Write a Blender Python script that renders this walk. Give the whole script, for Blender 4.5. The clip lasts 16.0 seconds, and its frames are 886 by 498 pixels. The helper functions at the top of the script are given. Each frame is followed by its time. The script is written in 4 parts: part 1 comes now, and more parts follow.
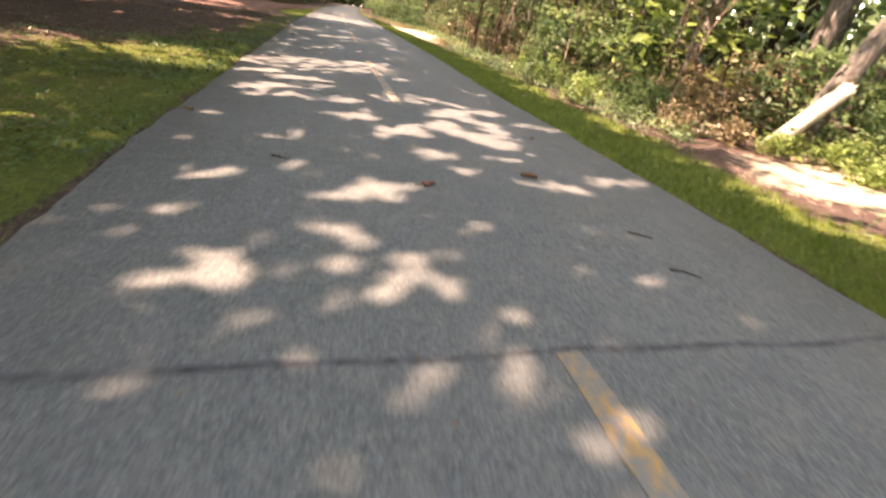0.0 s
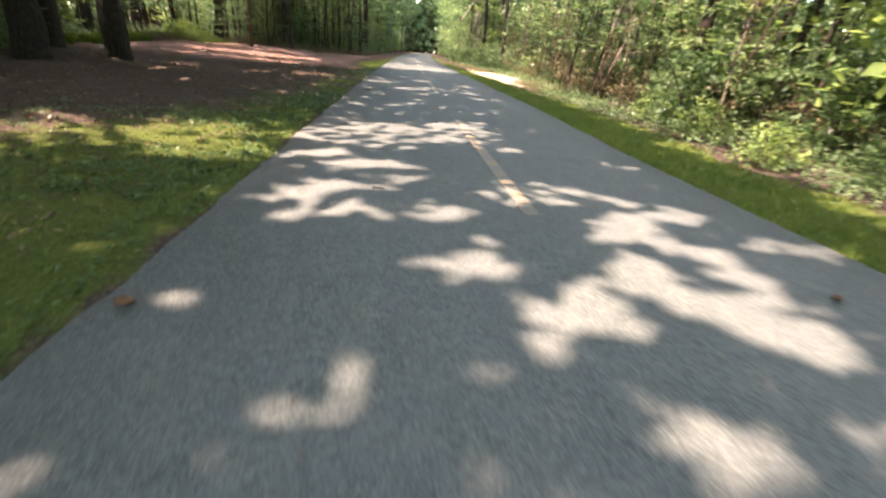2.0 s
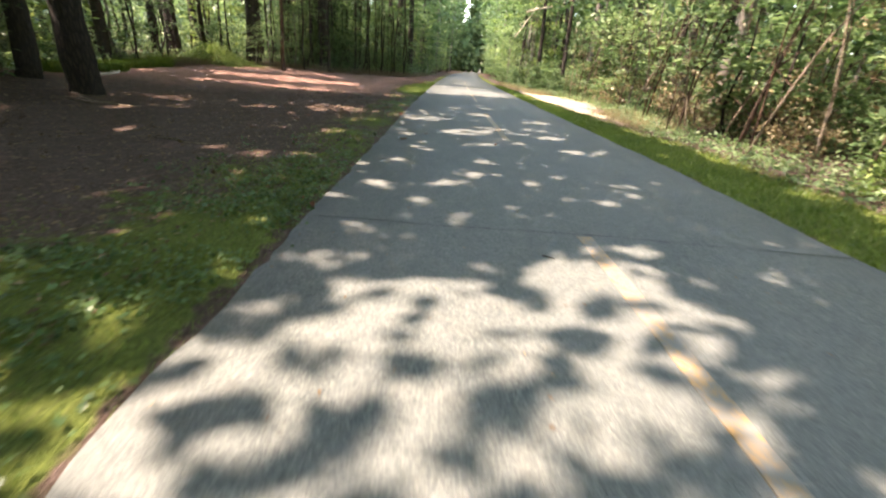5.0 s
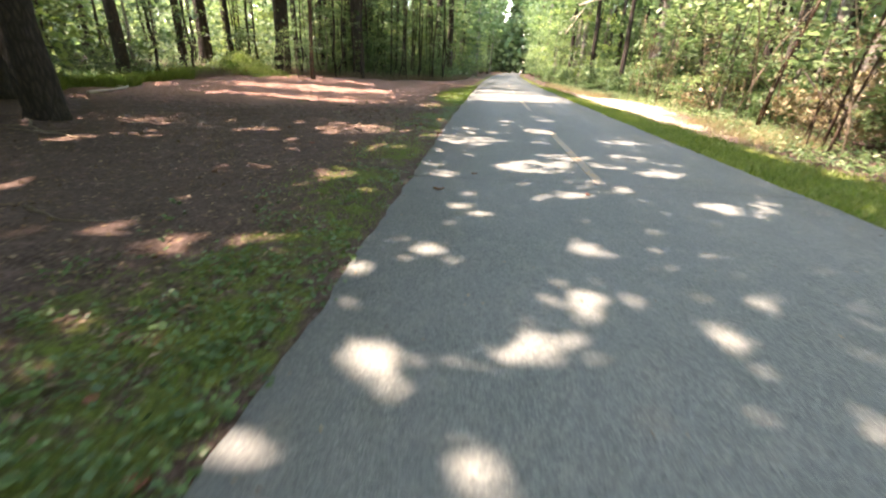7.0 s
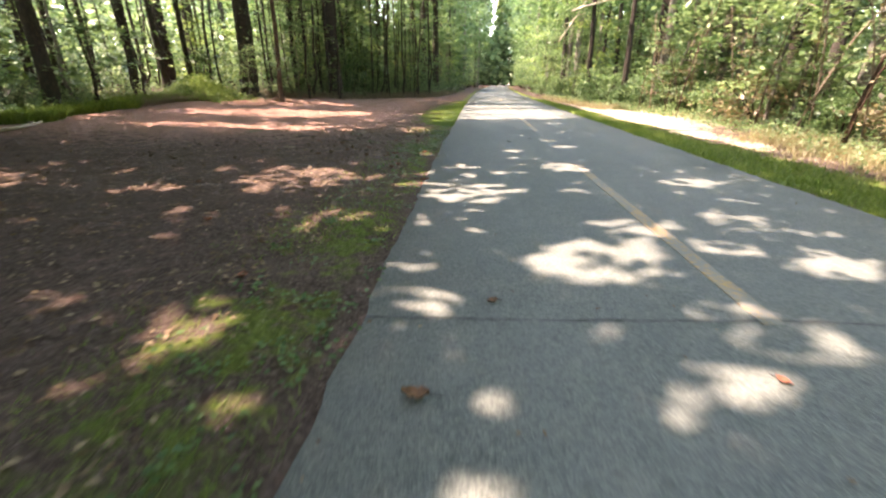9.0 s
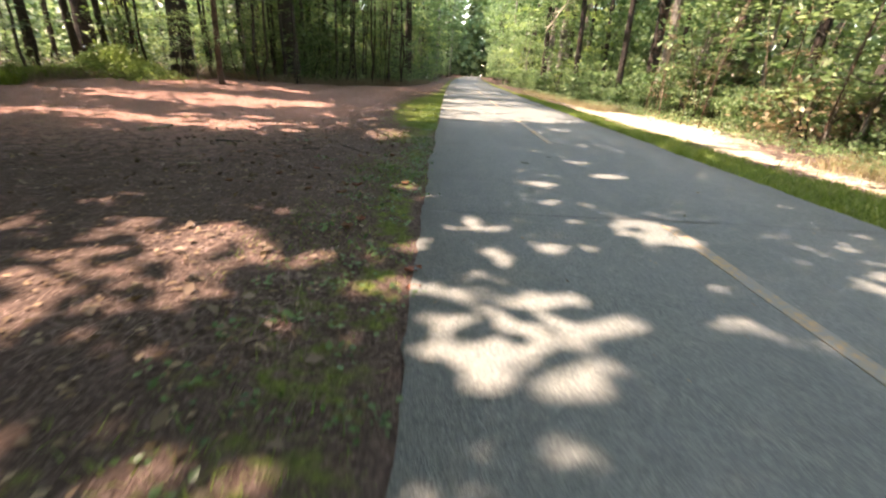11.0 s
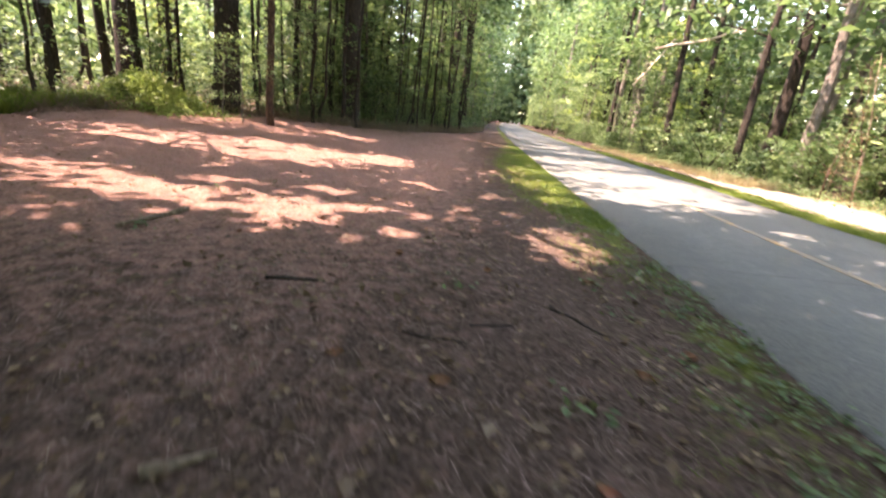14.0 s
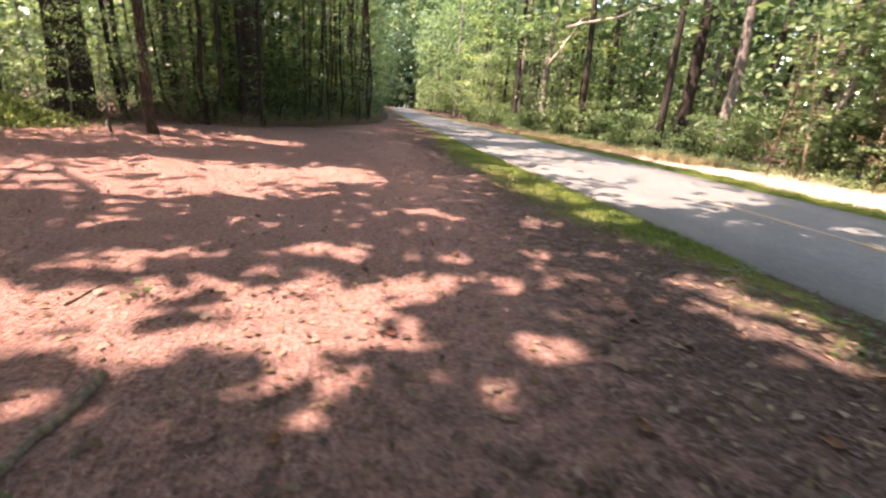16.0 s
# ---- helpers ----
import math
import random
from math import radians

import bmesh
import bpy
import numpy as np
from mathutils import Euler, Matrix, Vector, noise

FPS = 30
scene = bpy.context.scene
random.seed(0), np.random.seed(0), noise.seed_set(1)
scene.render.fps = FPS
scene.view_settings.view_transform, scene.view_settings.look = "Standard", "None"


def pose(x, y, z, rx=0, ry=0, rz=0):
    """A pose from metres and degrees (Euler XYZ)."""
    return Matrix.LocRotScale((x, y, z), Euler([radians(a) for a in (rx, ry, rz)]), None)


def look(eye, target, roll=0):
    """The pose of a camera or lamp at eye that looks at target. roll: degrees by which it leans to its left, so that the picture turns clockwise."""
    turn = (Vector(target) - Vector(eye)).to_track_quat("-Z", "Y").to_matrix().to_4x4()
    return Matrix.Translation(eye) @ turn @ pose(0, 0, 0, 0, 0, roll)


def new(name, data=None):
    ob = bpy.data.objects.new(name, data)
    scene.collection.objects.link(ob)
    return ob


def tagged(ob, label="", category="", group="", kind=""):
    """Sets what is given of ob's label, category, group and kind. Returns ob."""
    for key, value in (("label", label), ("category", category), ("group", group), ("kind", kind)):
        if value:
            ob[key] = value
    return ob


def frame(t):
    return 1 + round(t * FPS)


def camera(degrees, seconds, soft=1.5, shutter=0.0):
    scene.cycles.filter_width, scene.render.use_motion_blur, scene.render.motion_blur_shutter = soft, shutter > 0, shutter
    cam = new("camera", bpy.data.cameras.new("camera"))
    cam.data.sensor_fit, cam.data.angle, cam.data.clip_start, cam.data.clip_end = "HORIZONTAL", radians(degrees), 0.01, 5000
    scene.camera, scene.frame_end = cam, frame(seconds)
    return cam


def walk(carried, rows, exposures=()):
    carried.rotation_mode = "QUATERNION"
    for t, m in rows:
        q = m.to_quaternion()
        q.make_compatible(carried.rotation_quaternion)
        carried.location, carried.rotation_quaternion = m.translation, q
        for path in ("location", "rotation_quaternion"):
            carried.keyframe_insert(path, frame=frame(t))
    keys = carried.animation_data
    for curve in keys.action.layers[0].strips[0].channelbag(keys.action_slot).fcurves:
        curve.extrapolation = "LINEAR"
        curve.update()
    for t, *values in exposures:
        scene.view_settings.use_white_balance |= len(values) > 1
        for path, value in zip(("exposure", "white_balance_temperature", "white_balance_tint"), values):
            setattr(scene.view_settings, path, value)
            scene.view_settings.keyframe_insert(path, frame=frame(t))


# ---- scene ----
cam = camera(92.8, 16.0, soft=2.2, shutter=0.6)
METRES, EYE, TILT, LEAN, TURN = 21.6, 1.0, 0.0, 0.0, -20.0
ROWS = [
    (0.0, 0.0, 0.0, 0.0, 4.81, -28.69, -8.85),
    (0.5, -0.0087, 0.0255, 0.0003, 5.58, -26.61, -10.53),
    (1.0, -0.0186, 0.0543, -0.0007, 11.22, -29.58, -8.04),
    (1.5, -0.0309, 0.0826, 0.0001, 11.48, -26.03, -8.06),
    (2.0, -0.041, 0.1099, -0.001, 13.17, -25.09, -5.09),
    (2.5, -0.0532, 0.1386, 0.0002, 18.13, -22.49, -5.49),
    (3.0, -0.063, 0.1667, 0.0009, 12.57, -20.41, -2.11),
    (3.5, -0.072, 0.1947, 0.0014, 18.42, -22.33, -5.19),
    (6.0, -0.1325, 0.3423, 0.0049, 19.05, -23.54, -3.32),
    (6.5, -0.1446, 0.3689, 0.0047, 22.95, -20.04, -2.43),
    (7.0, -0.1547, 0.3972, 0.0052, 23.55, -23.51, -2.54),
    (7.5, -0.1661, 0.425, 0.0061, 19.78, -22.01, -3.25),
    (8.0, -0.1778, 0.4536, 0.0059, 22.88, -21.6, -2.14),
    (8.5, -0.1897, 0.4818, 0.0066, 21.41, -20.93, -3.79),
    (9.0, -0.2009, 0.511, 0.0053, 21.91, -21.72, -0.34),
    (11.5, -0.2807, 0.6525, 0.0056, 15.23, -22.79, -5.61),
    (12.0, -0.3042, 0.6758, 0.0062, 9.99, -21.2, -5.93),
    (12.5, -0.3289, 0.6975, 0.0039, 13.63, -22.88, -3.45),
    (13.0, -0.3541, 0.7194, 0.0055, 19.35, -18.96, -4.75),
    (13.5, -0.376, 0.7411, 0.0058, 11.0, -20.43, -4.64),
    (14.0, -0.4036, 0.7637, 0.0066, 22.08, -18.08, -6.26),
    (14.5, -0.4308, 0.7809, 0.0078, 18.57, -16.87, -5.29),
    (15.0, -0.4548, 0.7999, 0.0061, 12.38, -20.79, -3.18),
    (15.5, -0.4785, 0.8183, 0.0089, 6.52, -17.93, -1.09),
    (16.0, -0.5026, 0.8311, 0.0082, 6.83, -18.76, -3.86),
]
walk(cam, [(t, pose(0, 0, EYE, TILT, LEAN, TURN) @ pose(METRES * x, METRES * y, METRES * z, 90 + pitch, roll, yaw)) for t, x, y, z, yaw, pitch, roll in ROWS],
     exposures=[(0.0, 3.75, 10100, 27), (0.7, 3.75, 9600, 24), (1.2, 3.72, 8500, 16), (3.7, 3.66, 8500, 16), (6.0, 3.81, 8200, 7), (6.6, 4.08, 8700, 10), (7.4, 4.24, 8400, 18),
                (9.2, 4.04, 8700, 14), (11.5, 3.8, 8900, 16), (13.0, 4.12, 9000, 18), (14.2, 4.07, 8700, 25), (14.7, 4.03, 8700, 27), (16.0, 3.7, 8500, 27)])

# ---- light: high summer sun from the left of the trail, clear sky ----
SUN_UP, SUN_FROM = 58.0, 178.0          # elevation; compass angle from +x, anticlockwise, that the sun stands at
sun_way = Vector((math.cos(radians(SUN_FROM)) * math.cos(radians(SUN_UP)), math.sin(radians(SUN_FROM)) * math.cos(radians(SUN_UP)), math.sin(radians(SUN_UP))))
world = bpy.data.worlds.new("sky")
scene.world = world
world.use_nodes = True
wn = world.node_tree.nodes
sky = wn.new("ShaderNodeTexSky")
sky.sky_type, sky.sun_disc = "NISHITA", False
sky.sun_elevation, sky.sun_rotation = radians(SUN_UP), radians(90 - SUN_FROM)
world.node_tree.links.new(sky.outputs[0], wn["Background"].inputs[0])
wn["Background"].inputs[1].default_value = 0.143
sun_data = bpy.data.lights.new("sun", "SUN")
sun_data.energy, sun_data.angle, sun_data.color = 1.92, radians(0.53), (1.0, 0.91, 0.94)
sun = new("sun", sun_data)
sun.matrix_world = look(sun_way * 60, (0, 0, 0))


# ---- materials ----
def material(name, rough=0.9):
    m = bpy.data.materials.new(name)
    m.use_nodes = True
    nt = m.node_tree
    bsdf = nt.nodes["Principled BSDF"]
    bsdf.inputs["Roughness"].default_value = rough
    bsdf.inputs["Specular IOR Level"].default_value = 0.3
    return m, nt, bsdf


def noise_tex(nt, scale, detail=4.0, rough=0.6, vec=None):
    n = nt.nodes.new("ShaderNodeTexNoise")
    n.inputs["Scale"].default_value, n.inputs["Detail"].default_value, n.inputs["Roughness"].default_value = scale, detail, rough
    if vec is not None:
        nt.links.new(vec, n.inputs["Vector"])
    return n.outputs["Fac"]


def ramp(nt, fac, stops):
    n = nt.nodes.new("ShaderNodeValToRGB")
    els = n.color_ramp.elements
    while len(els) < len(stops):
        els.new(0.5)
    for e, (p, c) in zip(els, stops):
        e.position, e.color = p, (*c, 1) if len(c) == 3 else c
    nt.links.new(fac, n.inputs[0])
    return n.outputs[0]


def grey(nt, fac, lo, hi):
    n = nt.nodes.new("ShaderNodeMapRange")
    n.clamp = True
    n.inputs["From Min"].default_value, n.inputs["From Max"].default_value = lo, hi
    nt.links.new(fac, n.inputs["Value"])
    return n.outputs[0]


def mix(nt, fac, a, b, how="MIX"):
    n = nt.nodes.new("ShaderNodeMix")
    n.data_type, n.blend_type = "RGBA", how
    for sock, v in ((n.inputs["Factor"], fac), (n.inputs["A"], a), (n.inputs["B"], b)):
        if isinstance(v, (int, float)):
            sock.default_value = v
        elif isinstance(v, tuple):
            sock.default_value = (*v, 1)
        else:
            nt.links.new(v, sock)
    return n.outputs["Result"]


def calc(nt, how, a, b):
    n = nt.nodes.new("ShaderNodeMath")
    n.operation = how
    for sock, v in zip(n.inputs, (a, b)):
        if isinstance(v, (int, float)):
            sock.default_value = v
        else:
            nt.links.new(v, sock)
    return n.outputs[0]


def bump(nt, bsdf, height, strength, distance):
    n = nt.nodes.new("ShaderNodeBump")
    n.inputs["Strength"].default_value, n.inputs["Distance"].default_value = strength, distance
    nt.links.new(height, n.inputs["Height"])
    nt.links.new(n.outputs[0], bsdf.inputs["Normal"])


def coords(nt, stretch=(1, 1, 1)):
    tc = nt.nodes.new("ShaderNodeTexCoord")
    mp = nt.nodes.new("ShaderNodeMapping")
    mp.inputs["Scale"].default_value = stretch
    nt.links.new(tc.outputs["Object"], mp.inputs["Vector"])
    return mp.outputs[0]


def attr(nt, name):
    n = nt.nodes.new("ShaderNodeAttribute")
    n.attribute_name = name
    return n.outputs["Fac"]


def make_asphalt():
    m, nt, b = material("weathered_asphalt", 0.85)
    v = coords(nt)
    vor = nt.nodes.new("ShaderNodeTexVoronoi")
    vor.inputs["Scale"].default_value = 125
    nt.links.new(v, vor.inputs["Vector"])
    stones = ramp(nt, vor.outputs["Color"], [(0.0, (0.05, 0.057, 0.052)), (0.5, (0.103, 0.111, 0.102)), (1.0, (0.2, 0.194, 0.177))])
    wear = noise_tex(nt, 0.7, 6, 0.65, v)
    col = mix(nt, grey(nt, wear, 0.35, 0.7), stones, mix(nt, 0.6, stones, (0.142, 0.144, 0.135)))
    dust = noise_tex(nt, 6, 5, 0.7, v)
    col = mix(nt, calc(nt, "MULTIPLY", grey(nt, dust, 0.5, 0.75), 0.35), col, (0.22, 0.2, 0.17))
    mottle = noise_tex(nt, 42, 2, 0.5, v)
    col = mix(nt, calc(nt, "MULTIPLY", grey(nt, mottle, 0.48, 0.68), 0.45), col, (0.055, 0.062, 0.054))
    streak = noise_tex(nt, 1.0, 5, 0.6, coords(nt, (5, 0.35, 1)))
    col = mix(nt, calc(nt, "MULTIPLY", grey(nt, streak, 0.5, 0.8), 0.4), col, (0.08, 0.085, 0.09))
    nt.links.new(col, b.inputs["Base Color"])
    h = calc(nt, "ADD", vor.outputs["Distance"], noise_tex(nt, 25, 3, 0.6, v))
    bump(nt, b, h, 0.55, 0.006)
    return m


def make_ground():
    m, nt, b = material("forest_soil", 1.0)
    b.inputs["Specular IOR Level"].default_value = 0.08
    v = coords(nt)
    fine, mid, big = noise_tex(nt, 38, 6, 0.7, v), noise_tex(nt, 7, 6, 0.65, v), noise_tex(nt, 0.9, 4, 0.6, v)
    soil = ramp(nt, fine, [(0.3, (0.032, 0.02, 0.015)), (0.5, (0.08, 0.053, 0.042)), (0.72, (0.23, 0.167, 0.145))])
    soil = mix(nt, grey(nt, mid, 0.4, 0.7), soil, mix(nt, fine, (0.046, 0.03, 0.023), (0.17, 0.118, 0.1)))
    straw = mix(nt, grey(nt, fine, 0.3, 0.7), (0.135, 0.063, 0.043), (0.45, 0.27, 0.226))
    green = mix(nt, grey(nt, fine, 0.3, 0.7), (0.046, 0.066, 0.015), (0.155, 0.18, 0.045))
    red = grey(nt, calc(nt, "ADD", attr(nt, "straw"), calc(nt, "MULTIPLY", calc(nt, "SUBTRACT", mid, 0.5), 2.2)), 0.15, 0.75)
    col = mix(nt, red, soil, straw)
    patch = calc(nt, "ADD", calc(nt, "MULTIPLY", calc(nt, "SUBTRACT", mid, 0.5), 1.6), calc(nt, "MULTIPLY", calc(nt, "SUBTRACT", big, 0.5), 1.0))
    moss = grey(nt, calc(nt, "ADD", attr(nt, "moss"), patch), 0.38, 0.62)
    col = mix(nt, moss, col, green)
    pale = grey(nt, calc(nt, "ADD", attr(nt, "pale"), patch), 0.4, 0.65)
    col = mix(nt, pale, col, mix(nt, grey(nt, fine, 0.3, 0.7), (0.32, 0.24, 0.16), (0.56, 0.46, 0.34)))
    streak = noise_tex(nt, 20, 4, 0.65, coords(nt, (3.2, 0.5, 1)))
    bare = calc(nt, "SUBTRACT", 0.5, calc(nt, "MULTIPLY", pale, 0.45))
    col = mix(nt, calc(nt, "MULTIPLY", grey(nt, streak, 0.5, 0.72), bare), col, (0.05, 0.034, 0.026))
    nt.links.new(col, b.inputs["Base Color"])
    bump(nt, b, calc(nt, "ADD", calc(nt, "ADD", fine, mid), streak), 0.9, 0.035)
    return m


def make_bark(name, dark, light, rough=0.95):
    m, nt, b = material(name, rough)
    v = coords(nt, (1, 1, 0.22))
    vor = nt.nodes.new("ShaderNodeTexVoronoi")
    vor.feature = "DISTANCE_TO_EDGE"
    vor.inputs["Scale"].default_value = 16
    nt.links.new(v, vor.inputs["Vector"])
    n = noise_tex(nt, 30, 5, 0.7, v)
    col = mix(nt, grey(nt, vor.outputs["Distance"], 0.0, 0.25), dark, light)
    col = mix(nt, grey(nt, n, 0.3, 0.7), col, dark)
    info = nt.nodes.new("ShaderNodeObjectInfo")
    col = mix(nt, calc(nt, "MULTIPLY", info.outputs["Random"], 0.3), col, mix(nt, 0.6, light, (0.15, 0.14, 0.12)))
    nt.links.new(col, b.inputs["Base Color"])
    bump(nt, b, calc(nt, "ADD", vor.outputs["Distance"], n), 1.0, 0.06)
    return m


def make_leaf(name, dark, mid, light, through_light=0.45, rough=0.42):
    m, nt, b = material(name, rough)
    b.inputs["Specular IOR Level"].default_value = 0.36 if rough < 0.7 else 0.2
    geo = nt.nodes.new("ShaderNodeNewGeometry")
    col = ramp(nt, geo.outputs["Random Per Island"], [(0.0, dark), (0.55, mid), (1.0, light)])
    big = noise_tex(nt, 0.8, 3, 0.6, coords(nt))
    col = mix(nt, calc(nt, "MULTIPLY", grey(nt, big, 0.4, 0.7), 0.5), col, light)
    nt.links.new(col, b.inputs["Base Color"])
    tr = nt.nodes.new("ShaderNodeBsdfTranslucent")
    nt.links.new(mix(nt, 0.75, col, (0.95, 1.0, 0.72), "MULTIPLY"), tr.inputs["Color"])
    ms = nt.nodes.new("ShaderNodeMixShader")
    ms.inputs[0].default_value = through_light
    nt.links.new(b.outputs[0], ms.inputs[1])
    nt.links.new(tr.outputs[0], ms.inputs[2])
    nt.links.new(ms.outputs[0], nt.nodes["Material Output"].inputs["Surface"])
    return m


def make_plain(name, a, c, scale=12, rough=0.8):
    m, nt, b = material(name, rough)
    n = noise_tex(nt, scale, 5, 0.65, coords(nt))
    nt.links.new(mix(nt, grey(nt, n, 0.35, 0.65), a, c), b.inputs["Base Color"])
    bump(nt, b, n, 0.5, 0.01)
    return m


def make_paint():
    m, nt, b = material("worn_yellow_paint", 0.7)
    v = coords(nt)
    n = noise_tex(nt, 28, 6, 0.75, v)
    big = noise_tex(nt, 3, 3, 0.6, v)
    wear = grey(nt, calc(nt, "ADD", n, calc(nt, "MULTIPLY", big, 0.35)), 0.48, 0.72)
    col = mix(nt, grey(nt, big, 0.3, 0.7), (0.42, 0.23, 0.058), (0.31, 0.18, 0.065))
    nt.links.new(mix(nt, wear, col, (0.16, 0.155, 0.14)), b.inputs["Base Color"])
    bump(nt, b, n, 0.4, 0.004)
    return m


ASPHALT, SOIL, PAINT = make_asphalt(), make_ground(), make_paint()
CRACK = make_plain("dark_joint_filler", (0.035, 0.035, 0.034), (0.1, 0.1, 0.095), 14)
BARK_DARK = make_bark("dark_pine_bark", (0.014, 0.01, 0.008), (0.085, 0.058, 0.042))
BARK_RED = make_bark("red_brown_bark", (0.04, 0.02, 0.012), (0.2, 0.11, 0.075))
BARK_PALE = make_bark("pale_grey_bark", (0.12, 0.1, 0.085), (0.36, 0.32, 0.27))
LEAF_OAK = make_leaf("broad_leaves", (0.036, 0.074, 0.03), (0.088, 0.155, 0.062), (0.2, 0.27, 0.13), 0.55)
# light tones lifted in the colour to stand for sun glare on leaves
LEAF_SUNNY = make_leaf("light_green_leaves", (0.044, 0.084, 0.034), (0.125, 0.2, 0.082), (0.3, 0.375, 0.2), 0.5)
LEAF_DRY = make_leaf("dry_brown_leaves", (0.12, 0.085, 0.05), (0.2, 0.145, 0.085), (0.3, 0.25, 0.14), 0.3)
# lighter leaf copies: sunlit brightness is put into their colour
LEAF_BRIGHT = make_leaf("yellow_green_leaves", (0.09, 0.14, 0.035), (0.18, 0.26, 0.075), (0.34, 0.41, 0.15), 0.45)
LEAF_PALE = make_leaf("pale_maple_leaves", (0.1, 0.15, 0.06), (0.21, 0.29, 0.125), (0.37, 0.44, 0.24), 0.5, 0.38)
GRASS = make_leaf("grass_blades", (0.055, 0.1, 0.016), (0.105, 0.165, 0.028), (0.21, 0.26, 0.055), 0.4)
WEED = make_leaf("ground_ivy_leaves", (0.03, 0.06, 0.018), (0.055, 0.105, 0.03), (0.11, 0.17, 0.06), 0.3)
LITTER = make_leaf("fallen_leaves", (0.07, 0.043, 0.026), (0.14, 0.09, 0.055), (0.3, 0.215, 0.14), 0.25, 1.0)
DARK_LITTER = make_leaf("dark_fallen_leaves", (0.05, 0.034, 0.026), (0.09, 0.062, 0.047), (0.16, 0.115, 0.088), 0.15, 1.0)
RED_LEAF = make_plain("russet_leaf", (0.24, 0.085, 0.05), (0.15, 0.06, 0.038), 40)
DRYGRASS = make_leaf("dry_straw_grass", (0.18, 0.13, 0.07), (0.28, 0.215, 0.12), (0.38, 0.33, 0.18), 0.3)
PALE_LITTER = make_leaf("pale_fallen_leaves", (0.07, 0.046, 0.032), (0.14, 0.098, 0.07), (0.26, 0.195, 0.145), 0.2, 1.0)
NEEDLE = make_leaf("pine_needles", (0.07, 0.042, 0.032), (0.16, 0.098, 0.078), (0.33, 0.235, 0.2), 0.1, 0.8)
BROWN_LEAF = make_plain("brown_leaf", (0.2, 0.09, 0.045), (0.11, 0.055, 0.03), 40)
DEADWOOD = make_bark("grey_dead_wood", (0.15, 0.11, 0.075), (0.42, 0.32, 0.23))
DARKTWIG = make_bark("dark_twig_bark", (0.02, 0.015, 0.012), (0.075, 0.055, 0.045))
CUTWOOD = make_plain("sun_bleached_log", (0.62, 0.52, 0.42), (0.45, 0.36, 0.28), 9)
WHITE = make_plain("white_weathered_paint", (0.75, 0.73, 0.68), (0.6, 0.57, 0.5), 8)


# ---- mesh helpers ----
def raw_mesh(name, verts, faces, mat):
    me = bpy.data.meshes.new(name)
    me.from_pydata([tuple(v) for v in verts], [], [tuple(f) for f in faces])
    me.materials.append(mat)
    return me


def bulk_mesh(name, verts, tris, mat):
    me = bpy.data.meshes.new(name)
    nv, nf = len(verts), len(tris)
    me.vertices.add(nv)
    me.vertices.foreach_set("co", np.ascontiguousarray(verts, dtype=np.float32).ravel())
    me.loops.add(nf * 3)
    me.loops.foreach_set("vertex_index", np.ascontiguousarray(tris, dtype=np.int32).ravel())
    me.polygons.add(nf)
    me.polygons.foreach_set("loop_start", np.arange(0, nf * 3, 3, dtype=np.int32))
    me.materials.append(mat)
    me.update(calc_edges=True)
    return me


def piece(name, me, parent=None, label=""):
    ob = new(name, me)
    if parent is not None:
        ob.parent = parent
    if label:
        ob["label"] = label
    return ob


def smooth(me):
    me.polygons.foreach_set("use_smooth", np.ones(len(me.polygons), dtype=bool))
    return me


def joined(parts):
    """Verts and triangles of several (verts, tris) pairs as one pair."""
    vs, ts, off = [], [], 0
    for v, t in parts:
        vs.append(np.asarray(v, dtype=float))
        ts.append(np.asarray(t, dtype=int) + off)
        off += len(v)
    return np.concatenate(vs), np.concatenate(ts)


def tube(path, radii, sides=8, rng=None, lump=0.0):
    """A tapered tube along a path, closed at both ends: (verts, tris)."""
    path = np.asarray(path, dtype=float)
    n = len(path)
    way = np.gradient(path, axis=0)
    way /= np.linalg.norm(way, axis=1)[:, None]
    ref = np.where(np.abs(way[:, 2:3]) > 0.8, np.array([[1.0, 0, 0]]), np.array([[0, 0, 1.0]]))
    a = np.cross(way, ref)
    a /= np.linalg.norm(a, axis=1)[:, None]
    b = np.cross(way, a)
    ang = np.arange(sides) * 2 * math.pi / sides
    verts = []
    for i in range(n):
        r = radii[i] * (1 + (rng.uniform(-lump, lump, sides) if rng is not None and lump else 0))
        verts.append(path[i] + (np.cos(ang) * r)[:, None] * a[i] + (np.sin(ang) * r)[:, None] * b[i])
    verts = np.concatenate(verts + [path[:1], path[-1:]])
    tris = []
    for i in range(n - 1):
        for k in range(sides):
            p, q = i * sides + k, i * sides + (k + 1) % sides
            tris += [(p, q, q + sides), (p, q + sides, p + sides)]
    c0, c1 = n * sides, n * sides + 1
    for k in range(sides):
        tris += [(c0, (k + 1) % sides, k), (c1, (n - 1) * sides + k, (n - 1) * sides + (k + 1) % sides)]
    return verts, np.array(tris)


